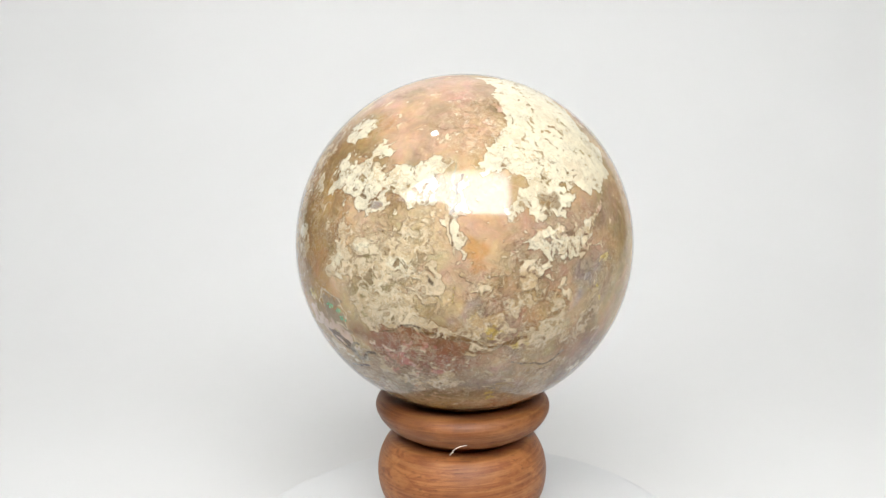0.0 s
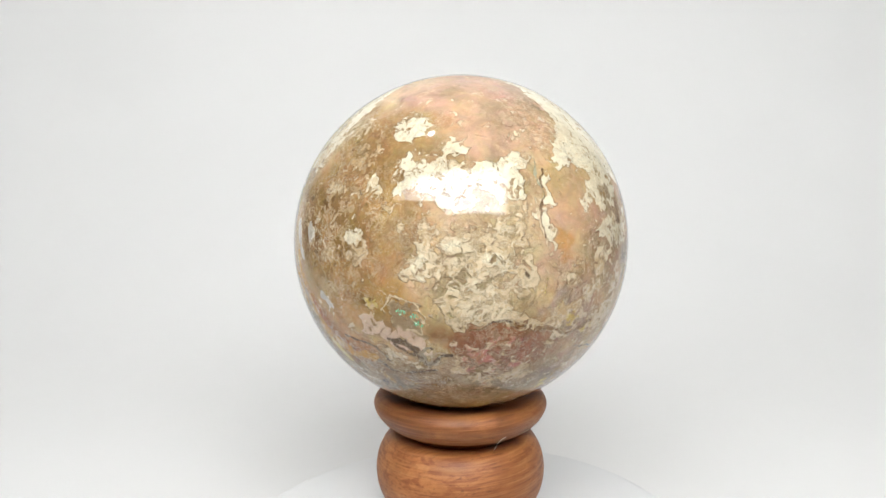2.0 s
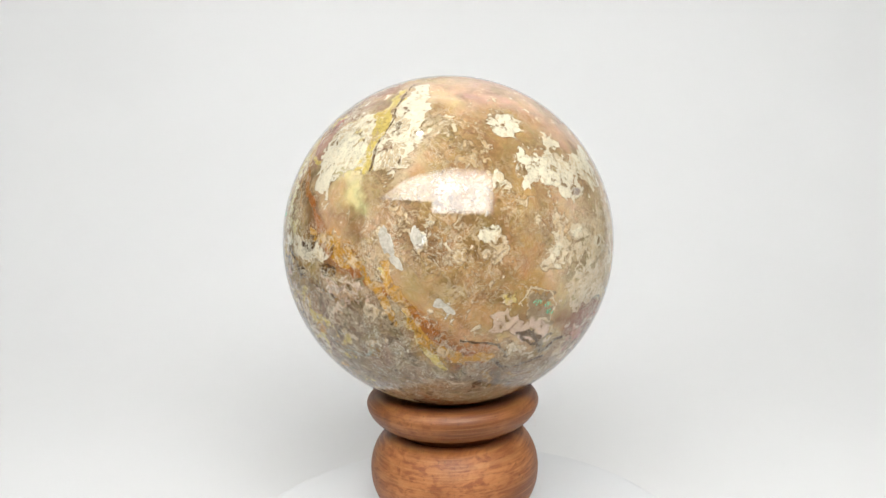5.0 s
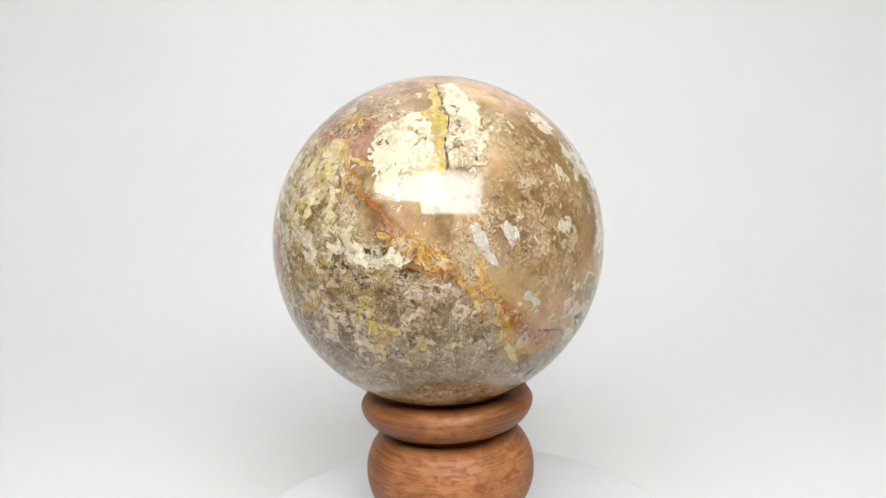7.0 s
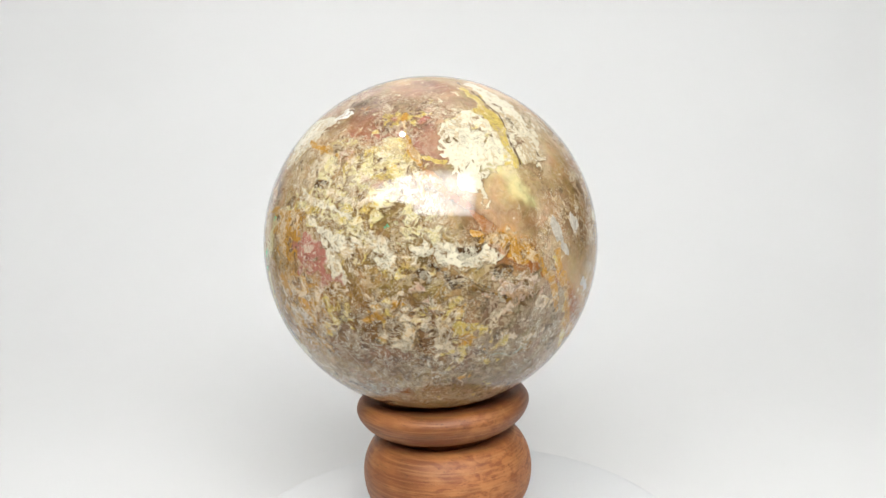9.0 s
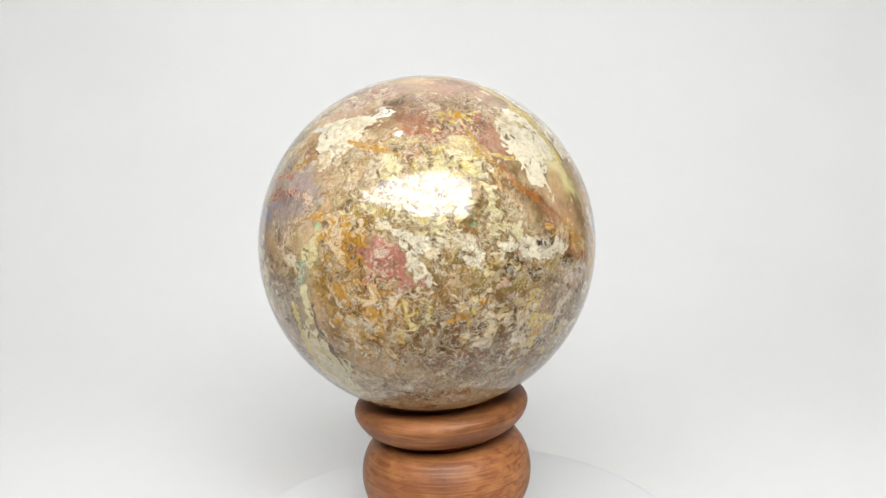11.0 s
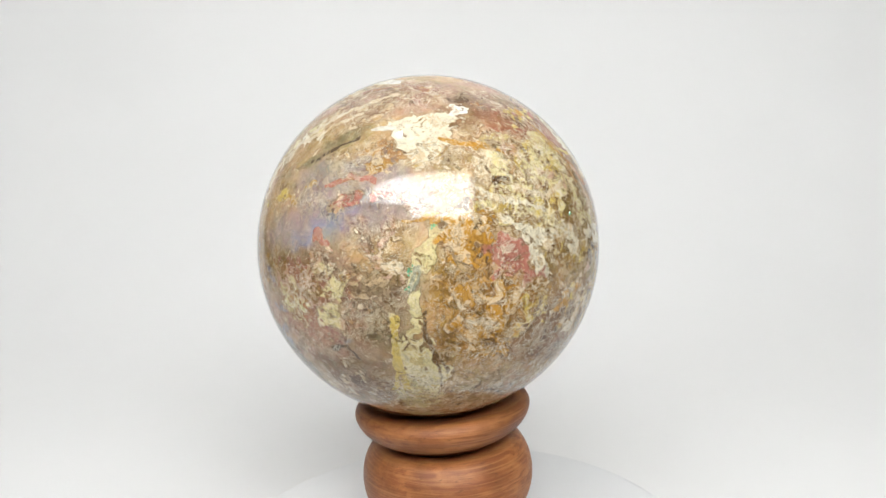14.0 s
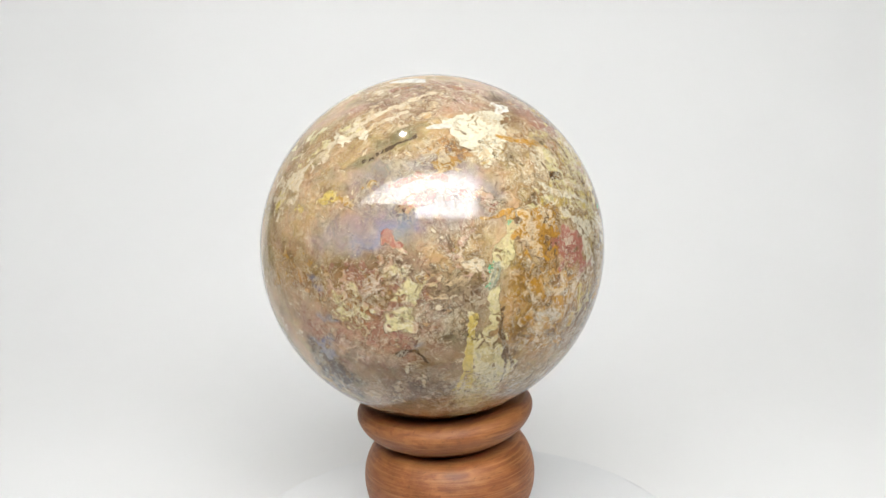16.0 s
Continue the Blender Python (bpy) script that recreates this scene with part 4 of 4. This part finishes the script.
def pocket_face_plates():
    crust("cream", 0.65, (-61.5, 44.9), (-49.6, 53.9), (-38.2, 45.1), (-45.1, 36.3), (-53.1, 39.1))
    crust("cream", 0.65, (-50.6, 29.4), (-12.3, 33.9), (-7.9, 26.6), (-14.1, 17.9), (-43.4, 17))
    crust("cream", 0.92, (-66.5, 11.3), (-63.1, 13.5), (-61.4, 7.5), (-65.8, 5.7))
    crust("cream", 0.6, (-85.9, 14.9), (-77.2, 15.3), (-79.1, 8.2), (-83.1, 6.5))
    crust("pale", 0.65, (-46.4, 3.9), (-37.5, 4.6), (-37.4, -0.7), (-44.9, -1.1))
    crust("yellow", 0.75, (-61.5, -8.9), (-56.8, -4), (-54.6, -6.7), (-58.3, -12.1))
    crust("pale", 0.6, (-64.7, -21), (-53.1, -23.7), (-42.1, -31.9), (-50.4, -32.8), (-62.3, -25.7))
    crust("white", 0.85, (-79.7, -9.8), (-74.9, -12.4), (-76.5, -15.6), (-79, -13.8))
    crust("pale", 0.6, (-72.7, -13.2), (-66.9, -16), (-65.6, -20.9), (-71.6, -18.9))
    crust("grey", 0.97, (-53.3, -8.5), (-50, -5.3), (-40.8, -10.5), (-40.7, -20.9), (-47.4, -20.5), (-51.6, -13.9))
    crust("blush", 0.97, (-63.6, -17.4), (-58.3, -11.7), (-51.2, -15.8), (-43.6, -20.9), (-43.6, -23.8), (-53.1, -22), (-62, -19.4))


def seam_face_plates():
    crust("cream", 0.93, (-98.2, 70.2), (-77.6, 59.6), (-90.7, 31.1), (-95.7, 27.4), (-103, 29), (-101.6, 51.1))
    crust("cream", 0.95, (-130.8, 44.3), (-119.5, 51.8), (-104.8, 54.6), (-103.5, 29.9), (-119.8, 28.3), (-129, 32.4))
    crust("yellow", 0.75, (-113.3, 51.5), (-103, 58.6), (-103.4, 30.8), (-110.8, 29.8), (-107.9, 41.8))
    crust("gold", 0.65, (-113.2, 9.4), (-101.9, 6.6), (-103, 1.1), (-110.9, 3.5))
    crust("cream", 0.8, (-137.4, 10.1), (-119, 7.1), (-113.4, 2.2), (-116, -1.3), (-129.6, 1.8))
    crust("blush", 0.65, (-120.8, 2.3), (-103.2, -3), (-98.4, -13.8), (-110.1, -13.1), (-119.5, -4.3))
    crust("blush", 0.95, (-96.5, 0.2), (-93.6, -1.2), (-89.1, -9.3), (-91.5, -11.2), (-95, -5.6))
    crust("white", 0.7, (-84.5, 13.8), (-78.7, 11.3), (-81.3, 6.3), (-85.4, 6.7))
    crust("white", 0.9, (-79.9, -9.1), (-75.1, -11.2), (-73.9, -14.7), (-78.1, -12.5))


def lumpy_face_plates():
    crust("rose", 0.8, (-178.9, 9.2), (-169.1, 9.9), (-162.9, -3.1), (-171.2, -3.6))
    crust("cream", 0.85, (-174.9, 14.6), (-165.6, 8.4), (-159.2, -3.7), (-163.7, -1.8), (-169.1, 4.8))
    crust("pink", 0.65, (-143.1, -3.9), (-134.9, -3.6), (-136.3, -12.9), (-142.1, -11.1))


def rosy_face_plates():
    crust("cream", 0.85, (149.9, 45.5), (160.5, 52.7), (178.3, 49.9), (174.8, 40.1), (160, 40.5))
    crust("cream", 0.9, (-128.8, 46.9), (-118, 38), (-116.1, 27.3), (-116, 18.9), (-125.5, 26.1), (-130.5, 35.7))
    crust("paleyellow", 0.75, (-156.4, 43.7), (-143.1, 40.9), (-138.1, 30.7), (-142.3, 27), (-153.6, 29.8))
    crust("cream", 0.65, (-162.9, 10.7), (-144.2, 10.8), (-126.3, 7.2), (-131.9, 0.9), (-153.6, 4.5), (-161.5, 7.1))
    crust("rose", 0.6, (134.7, 25.2), (153.9, 26.2), (162.8, 20.8), (158.8, 17.1), (145.3, 20))
    crust("gold", 0.6, (165.1, 16), (179.4, 17.9), (-173.6, 14.3), (-177.3, 9.3), (169.2, 9.3), (163.6, 9.5))
    crust("rose", 0.85, (179.4, 6.6), (-174, 10.7), (-169.1, 6.3), (-167.2, 3.1), (-171.2, 1.7), (-177.5, 1.8))
    crust("rose", 0.75, (-172.7, 2.5), (-161.9, -0.4), (-163.3, -3.9), (-171.3, -0.7))
    crust("cream", 0.75, (-179.8, 32.7), (-174, 29.8), (-177.4, 25.7))
    crust("paleyellow", 0.8, (154.4, -13), (162.2, -17.8), (169.5, -27.7), (166, -42.5), (143.3, -48), (151, -26))


def vein_face_plates():
    crust("cream", 0.9, (149.8, 48.1), (173.5, 51.5), (173.1, 41.7), (165.1, 32), (155.8, 34.2), (148.6, 42.6))
    crust("rose", 0.7, (130, 22.8), (141.5, 26.1), (144.3, 21.2), (135.3, 16), (128.9, 17.8))
    crust("cream", 0.7, (-174.2, 14.5), (-155.3, 10.9), (-158.1, 1), (-169.9, 4.1))
    crust("gold", 0.7, (163.5, 11.6), (173.5, 12.6), (-177.5, 10), (172.9, 5.8), (163.2, 6.4))
    crust("rose", 0.8, (178.3, 6.2), (-176.7, 9.5), (-171.3, 4.6), (-174.6, 2.1), (-178.8, -1.2), (178.9, 2.2))
    crust("rose", 0.8, (-170.4, 1.3), (-162.4, -1.4), (-163.9, -5.3), (-170.1, -2.3))
    crust("paleyellow", 0.9, (158.7, 9.7), (164.1, 11.6), (162.1, 2.1), (159.4, -7.4), (161.2, -12.9), (159.3, -18.3), (156.1, -15.9), (156.9, -4))
    crust("paleyellow", 0.9, (151.5, -12.3), (154.3, -17.8), (161.1, -21.8), (164.5, -36.1), (161.6, -51.4), (144.4, -51.7), (148.3, -28.2))
    crust("white", 0.9, (176.1, 55.9), (-176.8, 55.7), (-177.8, 51.1), (175.4, 50.9))


def banded_face_plates():
    crust("cream", 0.8, (93.6, 40.8), (104.3, 48.2), (114.2, 43), (106.7, 37.4))
    crust("cream", 0.92, (150.5, 47.2), (174, 52), (170.4, 43), (160.6, 40.8), (150.1, 43.4))
    crust("rose", 0.95, (121.9, 10.1), (128.8, 12.1), (130.9, 10.4), (125.2, 8.6))
    crust("rose", 0.75, (130.3, 21.2), (137.8, 22.9), (136, 17.6))
    crust("greydark", 0.66, (97.7, -18.6), (104.5, -20.3), (106, -29.6), (113.7, -33.4), (103.6, -44.4), (85.8, -44.3), (92.4, -28.7))


def pale_face_seams():
    seam("pale", 1.0, (-11.8, 2.9), (-9.3, 3.3), (-7.2, 1.3), (-8.2, -1.3), (-10.8, -1.4), (-12, 0.7), (-11.8, 2.9))
    seam("greydark", 0.9, (-10.7, 1.6), (-8.5, 1), (-9, -0.3), (-10.4, 0))
    seam("greygreen", 0.3, (-4.4, 30.1), (-3.4, 25), (-4.5, 18.5))
    seam("pale", 0.7, (-5.7, 16.1), (-5.8, 10.6), (-3.9, 5.4))
    seam("dark", 0.5, (-27.5, -17.4), (-19.5, -14.9), (-11, -17.5))
    seam("dark", 0.5, (12.2, -29.1), (26, -32.6), (34.1, -28.5))
    seam("umber", 0.6, (-6.1, -19.4), (4.2, -21.8), (16.8, -21.1))


def brown_face_seams():
    seam("pale", 1.0, (-13.2, 1.1), (-10.5, 2.5), (-7.9, 0), (-9.1, -2.7), (-12.2, -2.3), (-13.2, 1.1))
    seam("pale", 0.9, (-24.6, -1.6), (-22.6, -0.4), (-21.3, -3.8), (-22.6, -6.2))
    seam("crack", 0.35, (-1.4, 27.9), (-4.2, 19.2), (-5.4, 11), (-4.5, 6.7))
    seam("pale", 0.3, (-54.9, -10.9), (-51.6, -6), (-47.7, -7.3), (-42.9, -10.2), (-40.2, -14.8), (-42.2, -18.9), (-46.4, -17.6))
    seam("dark", 0.9, (-53.9, -20.1), (-47.8, -22.2), (-42.7, -29.3), (-35.4, -27.6))
    seam("dark", 0.6, (-72.1, -21.5), (-62.3, -25.7), (-57.2, -29.8))


def pocket_face_seams():
    seam("dark", 0.7, (-53.2, -21.6), (-46.8, -26), (-42.4, -25.3))
    seam("dark", 0.5, (-64.4, -29.8), (-52.3, -34.5), (-39.8, -32.3))
    seam("lavender", 1.6, (-28.4, 20.1), (-25.9, 19.2))
    seam("dark", 0.6, (-62.7, 23.8), (-61.2, 22.1))
    seam("yellow", 1.1, (-103.5, 30.3), (-106.2, 38.3), (-108, 50), (-101.1, 59.2))
    seam("gold", 1.4, (-94.3, 1.3), (-91, -7), (-86.6, -15.8), (-81.5, -25.7), (-73.3, -29.9))
    seam("rust", 1.2, (-118.7, 6.9), (-109.1, 0.9), (-100.1, -4.3), (-89.6, -8.7), (-83.9, -19.5), (-77.9, -27.7))
    seam("yellow", 1.0, (-96, -0.5), (-90.2, -11.4), (-85.1, -23.8), (-79.3, -32.8))
    seam("rust", 1.6, (-89.8, -9.6), (-81.7, -18.4), (-73.6, -26.4), (-64.4, -29.8))
    seam("gold", 1.2, (-80.4, -21.3), (-72, -27.9), (-62.5, -29.9))


def seam_face_seams():
    seam("crack", 0.45, (-102.2, 69.2), (-100.5, 51), (-102.6, 41.6), (-103.1, 29.5))
    seam("yellow", 1.2, (-106.5, 64.5), (-103.6, 49.8), (-105, 39.5), (-105.2, 29.9))
    seam("rust", 1.2, (-120.7, 12.8), (-115.3, 7.1), (-109, 4.1), (-102.8, -1.7))
    seam("gold", 1.0, (-118.9, 8.7), (-112.5, 5.4), (-103, 0.2))
    seam("gold", 1.4, (-95.3, -3.2), (-89.7, -11), (-85, -21.1), (-71.7, -30.7))
    seam("rust", 1.0, (-87.9, -11.2), (-82, -20.5), (-68.4, -26.4))
    seam("rust", 0.8, (-137.1, 30.6), (-130.6, 21.8), (-120.7, 14.4))
    seam("yellow", 0.8, (-145.9, 40.6), (-137.9, 35.4), (-130.8, 32.5))
    seam("greygreen", 0.4, (-122.3, -25.5), (-116, -28.1), (-107.4, -28.8), (-103.6, -23.6))
    seam("dark", 1.6, (-125.1, 7.1), (-122, 7.8))
    seam("dark", 2.0, (-116, -1.3), (-113, -0.7))
    seam("dark", 0.8, (-137.3, 1.8), (-129.9, -2.9), (-121.3, -6), (-113.2, -9.5))
    seam("gold", 1.5, (-118.9, 9.5), (-110.8, 6.2), (-103, 1.9))


def lumpy_face_seams():
    seam("dark", 0.9, (-128.8, 7.1), (-124.7, 8.2))
    seam("dark", 1.4, (-139.6, -0.6), (-137.2, -2.3))
    seam("dark", 0.8, (-128.4, -1.7), (-118.8, -4.8))
    seam("gold", 1.0, (-124.5, 12.5), (-118.3, 7.3), (-110, 4.3))
    seam("pale", 1.2, (-168.4, 22.7), (-158.3, 20.3), (-148.6, 22))
    seam("dark", 1.1, (-175.9, 26), (-171.7, 25.2))
    seam("greygreen", 0.4, (-121, -26.2), (-114, -28.6), (-105.8, -27.6), (-103.1, -25.5))
    seam("gold", 1.6, (-123, 10), (-115, 6.3), (-107.5, 0.8))
    seam("gold", 1.2, (-101.9, 0.1), (-96.7, -7.4), (-92.8, -17.2))


def rosy_face_seams():
    seam("paleyellow", 2.0, (156.1, -2.3), (158.7, 4.5), (163.5, 11.9), (172.5, 16.8))
    seam("gold", 1.0, (-145.6, 50.6), (-144.4, 43.2), (-140.6, 36.3), (-138.1, 31.7))
    seam("orange", 0.8, (-138.2, 28.9), (-136.5, 21.7), (-132.4, 17.1))
    seam("rust", 1.2, (-137.4, 30.7), (-128, 21.8), (-117.6, 11.2))
    seam("dark", 0.6, (-143.5, -14.2), (-138.6, -27.1))
    seam("gold", 1.4, (165.5, 11.2), (172.6, 15.2), (-178.9, 16))


def vein_face_seams():
    seam("crack", 0.5, (160.5, -9.1), (160.4, -17.9), (162.3, -26.1), (164.7, -37.5))
    seam("yellow", 1.0, (152.8, -12.3), (150.4, -21.7), (145.8, -38.8))
    seam("greygreen", 0.9, (158.7, 2.3), (157.8, -1.6), (155.6, -4))
    seam("greygreen", 0.6, (163.1, 13.6), (167.4, 17.3))
    seam("pale", 0.9, (107, 45.7), (127.6, 55.5), (145.1, 61.1))
    seam("gold", 0.8, (168, 39.8), (-175.6, 37.1), (-172, 34.9))
    seam("gold", 0.9, (167.7, -6.2), (177.4, -5.4), (-178.9, -12.6))
    seam("cream", 0.7, (176.9, 24.9), (-173.2, 19.2), (-161.2, 16.5))
    seam("gold", 1.6, (163.7, 9.8), (171.7, 11.6), (179.8, 9.5))


def banded_face_seams():
    seam("yellow", 1.1, (151.3, -12.5), (149.6, -22), (149.9, -38.7))
    seam("crack", 0.5, (160, -9.5), (161.3, -19.6), (166.6, -31.1))
    seam("pale", 1.0, (82.8, 23.7), (90.8, 33.2), (108.2, 43.1), (131.2, 51.7))
    seam("greydark", 0.7, (117.1, 34.1), (126.7, 38.2), (136.9, 42.7))
    seam("gold", 0.9, (154.5, 15.5), (163.5, 17.1), (175.1, 15.3))
    seam("greygreen", 0.8, (157.5, 2.8), (155.7, -1.7))
    seam("rose", 0.8, (128.2, 26.1), (137, 29.2), (145.7, 27.2))
    seam("dark", 0.8, (127.9, -22.1), (134.9, -21.1), (138.1, -25.3))
    seam("gold", 1.4, (164, 14.7), (170.8, 14.9), (-179.9, 12.3))
    seam("rosebrown", 1.5, (118.3, 64.9), (152.8, 67.9), (172.2, 60.9))


FACES = (pale_face_ground, brown_face_ground, pocket_face_ground, seam_face_ground, lumpy_face_ground, rosy_face_ground, vein_face_ground, banded_face_ground,
         pale_face_flakes, brown_face_flakes, pocket_face_flakes, seam_face_flakes, lumpy_face_flakes, rosy_face_flakes, vein_face_flakes, banded_face_flakes,
         pale_face_plates, brown_face_plates, pocket_face_plates, seam_face_plates, lumpy_face_plates, rosy_face_plates, vein_face_plates, banded_face_plates,
         pale_face_seams, brown_face_seams, pocket_face_seams, seam_face_seams, lumpy_face_seams, rosy_face_seams, vein_face_seams, banded_face_seams)


def frame_at(lon, lat, turn):
    """Two axes along the ball's face at a place, the first turned from east towards north, and the way out."""
    c = Vector(toward(lon, lat))
    east = Vector((math.cos(radians(lon)), math.sin(radians(lon)), 0))
    north = c.cross(east)
    north = north if north.z > 0 else -north
    a = radians(turn)
    return east * math.cos(a) + north * math.sin(a), north * math.cos(a) - east * math.sin(a), c


def inlay(ball, seed, lon, lat, long, short, turn):
    """A ragged milky chip, polished flush with the ball; most are quartz, two painted glare."""
    rnd = random.Random(seed)
    u, w, c = frame_at(lon, lat, turn)
    waves = [(n, rnd.uniform(0, 6.28), rnd.uniform(0.5, 1.0) * 0.30 / n ** 0.8) for n in (2, 3, 5, 7, 11, 13, 17)]
    bm = bmesh.new()
    rings, steps = [], 48
    for rho in (0.12, 0.4, 0.7, 0.9, 0.97, 1.0, 1.03):
        row = []
        for k in range(steps):
            a = 2 * math.pi * k / steps
            wob = 1 + min(rho, 1.0) * sum(h * math.sin(n * a + f) for n, f, h in waves)
            d = (c + u * (radians(long) * rho * wob * math.cos(a)) + w * (radians(short) * rho * wob * math.sin(a))).normalized()
            rise = 0.00005 if rho < 0.95 else (0.00003 if rho < 0.98 else (-0.00001 if rho < 1.01 else -0.0002))
            row.append(bm.verts.new(d * (BALL_R + rise)))
        rings.append(row)
    for a, b in zip(rings, rings[1:]):
        for k in range(steps):
            j = (k + 1) % steps
            bm.faces.new((a[k], b[k], b[j], a[j]))
    bm.faces.new(rings[0])
    bmesh.ops.recalc_face_normals(bm, faces=bm.faces)
    part("milky_chip", bm, MILKY, ball, "milky white chip, quartz or painted glare")


def crystal_cluster(ball, seed, lon, lat, long, short, turn, count):
    """Small green crystals in a pocket of the stone."""
    rnd = random.Random(seed)
    u, w, c = frame_at(lon, lat, turn)
    bm = bmesh.new()
    for _ in range(count):
        a, r = rnd.uniform(0, 6.28), math.sqrt(rnd.random())
        d = (c + u * (radians(long) * r * math.cos(a)) + w * (radians(short) * r * math.sin(a))).normalized()
        size = rnd.uniform(0.00014, 0.00038)
        spin = rnd.uniform(0, 6.28)
        ring = []
        for k in range(5):
            b = spin + k * 1.2566
            ring.append(bm.verts.new(d * (BALL_R - 0.00008) + (u * math.cos(b) + w * math.sin(b)) * size * rnd.uniform(0.6, 1.2)))
        tip = bm.verts.new(d * (BALL_R + size * 0.35))
        for k in range(5):
            bm.faces.new((ring[k], ring[(k + 1) % 5], tip))
    bmesh.ops.recalc_face_normals(bm, faces=bm.faces)
    part("crystal_cluster", bm, CRYSTAL, ball, "cluster of tiny green crystals", False)


def inlays(ball):
    inlay(ball, 0, -94.3, 8.9, 5.05, 1.72, 107)
    inlay(ball, 1, -91.3, 2.9, 2.36, 1.43, 123)
    inlay(ball, 2, -85.4, 10.4, 2.62, 1.69, 80)
    inlay(ball, 3, -77.5, -10.6, 3.27, 1.15, 135)
    inlay(ball, 6, -79.5, -9.5, 1.68, 1.35, 113)
    # these two put the glare on chipped stone into white colour
    inlay(ball, 7, 145.5, 45.4, 3.56, 1.11, 4)
    inlay(ball, 8, 123.2, 73.2, 5.28, 2.79, 172)


def crystals(ball):
    crystal_cluster(ball, 0, -48.9, -11.8, 1.53, 1.06, 168, 26)
    crystal_cluster(ball, 1, -44.7, -13.0, 1.25, 0.89, 163, 16)
    crystal_cluster(ball, 2, -43.6, -15.5, 1.62, 0.74, 170, 18)
    crystal_cluster(ball, 3, 156.7, 2.6, 1.87, 0.77, 68, 18)
    crystal_cluster(ball, 4, 155.7, -2.7, 0.96, 0.78, 84, 12)
    crystal_cluster(ball, 5, 163.4, 14.3, 1.13, 0.48, 28, 10)
    crystal_cluster(ball, 6, -148.7, 13.8, 0.83, 0.60, 70, 8)


def stone_sphere():
    for k in range(14):                     # rusty brown underside round the seat
        ground(("rust", "olive", "ochre", "umber")[k % 4], 4, *[(-180 + k * 26 + a, -60 + b) for a, b in ((-16, 6), (14, 8), (18, -8), (-12, -6))])
    for k in range(12):                     # broken crust low down, all the way round
        lon = -180 + k * 30
        crust(("fawn", "olive", "umber", "pale", "ochre")[k % 5], 0.38, (lon - 20, -30), (lon + 22, -28), (lon + 26, -52), (lon - 18, -50))
        crust(("dark", "rust", "yellow", "umber")[k % 4], 0.26, (lon - 12, -34), (lon + 30, -38), (lon + 20, -58), (lon - 20, -54))
    for face in FACES:
        face()
    broken = UNIT @ toward(-155, 0)         # one half is broken and mossy, the other calmer
    COARSE[:] *= 0.52 + 0.48 * smooth((broken + 0.1) / 0.7)
    n = len(UNIT)
    grid = np.arange(n).reshape(ROWS, COLS)
    right = np.roll(grid, -1, axis=1)
    quads = np.stack([grid[:-1], right[:-1], right[1:], grid[1:]], -1).reshape(-1)
    loops = np.concatenate([quads, grid[0][::-1], grid[-1]]).astype(np.int32)
    count = len(quads) // 4
    starts = np.concatenate([np.arange(count) * 4, [4 * count, 4 * count + COLS]]).astype(np.int32)
    me = bpy.data.meshes.new("stone_sphere")
    me.vertices.add(n)
    me.vertices.foreach_set("co", (UNIT * BALL_R).astype(np.float32).ravel())
    me.loops.add(len(loops))
    me.loops.foreach_set("vertex_index", loops)
    me.polygons.add(len(starts))
    me.polygons.foreach_set("loop_start", starts)
    me.polygons.foreach_set("use_smooth", np.ones(len(starts), dtype=bool))
    me.update(calc_edges=True)
    for name, colour, extra in (("ground", GROUND, COARSE), ("flake", FLAKE, COVER)):
        at = me.attributes.new(name, "FLOAT_COLOR", "POINT")
        at.data.foreach_set("color", np.column_stack([colour, extra]).astype(np.float32).ravel())
    me.materials.append(STONE)
    ball = new("stone_sphere", me)
    inlays(ball)
    crystals(ball)
    return tagged(ball, "polished cream, tan and rust agate ball on a wooden stand", "stone ball")


FIBRE_PLACES = [(-0.00473, -0.0187, -0.0391), (-0.00414, -0.0185, -0.03851), (-0.00334, -0.0183, -0.03793), (-0.00221, -0.018, -0.03763), (-0.00131, -0.0176, -0.03772)]
TABLE_THING = turntable()
STAND_THING = wooden_stand()
fibre(STAND_THING, FIBRE_PLACES)
BALL_THING = stone_sphere()

# the turntable's turn, in degrees at seconds; it slows down slowly
TURN = [(0, 0.00), (0.5, 7.04), (1, 13.95), (1.5, 21.04), (2, 28.90), (2.5, 36.16), (3, 43.67), (3.5, 52.35), (4, 59.93),
        (4.6, 69.56), (5.25, 79.77), (5.9, 89.80), (6.5, 98.98), (7, 106.84), (7.5, 114.24), (8, 122.03), (8.5, 129.36), (9, 136.80),
        (9.6, 145.35), (10.25, 153.99), (10.9, 162.18), (11.5, 169.48), (12, 175.53), (12.5, 181.55), (13, 187.65), (13.5, 193.57),
        (14, 199.08), (14.5, 204.49), (15, 209.95), (15.5, 215.27), (16, 220.14)]


def motions():
    """Turntable, stand and ball turn together about the turntable's axis."""
    over = Matrix.Translation(OFF + Vector((0, 0, BALL_Z)))
    for thing, place in ((TABLE_THING, Matrix.Identity(4)), (STAND_THING, over), (BALL_THING, over)):
        walk(thing, [(t, Matrix.Rotation(radians(a), 4, "Z") @ place) for t, a in TURN])


motions()
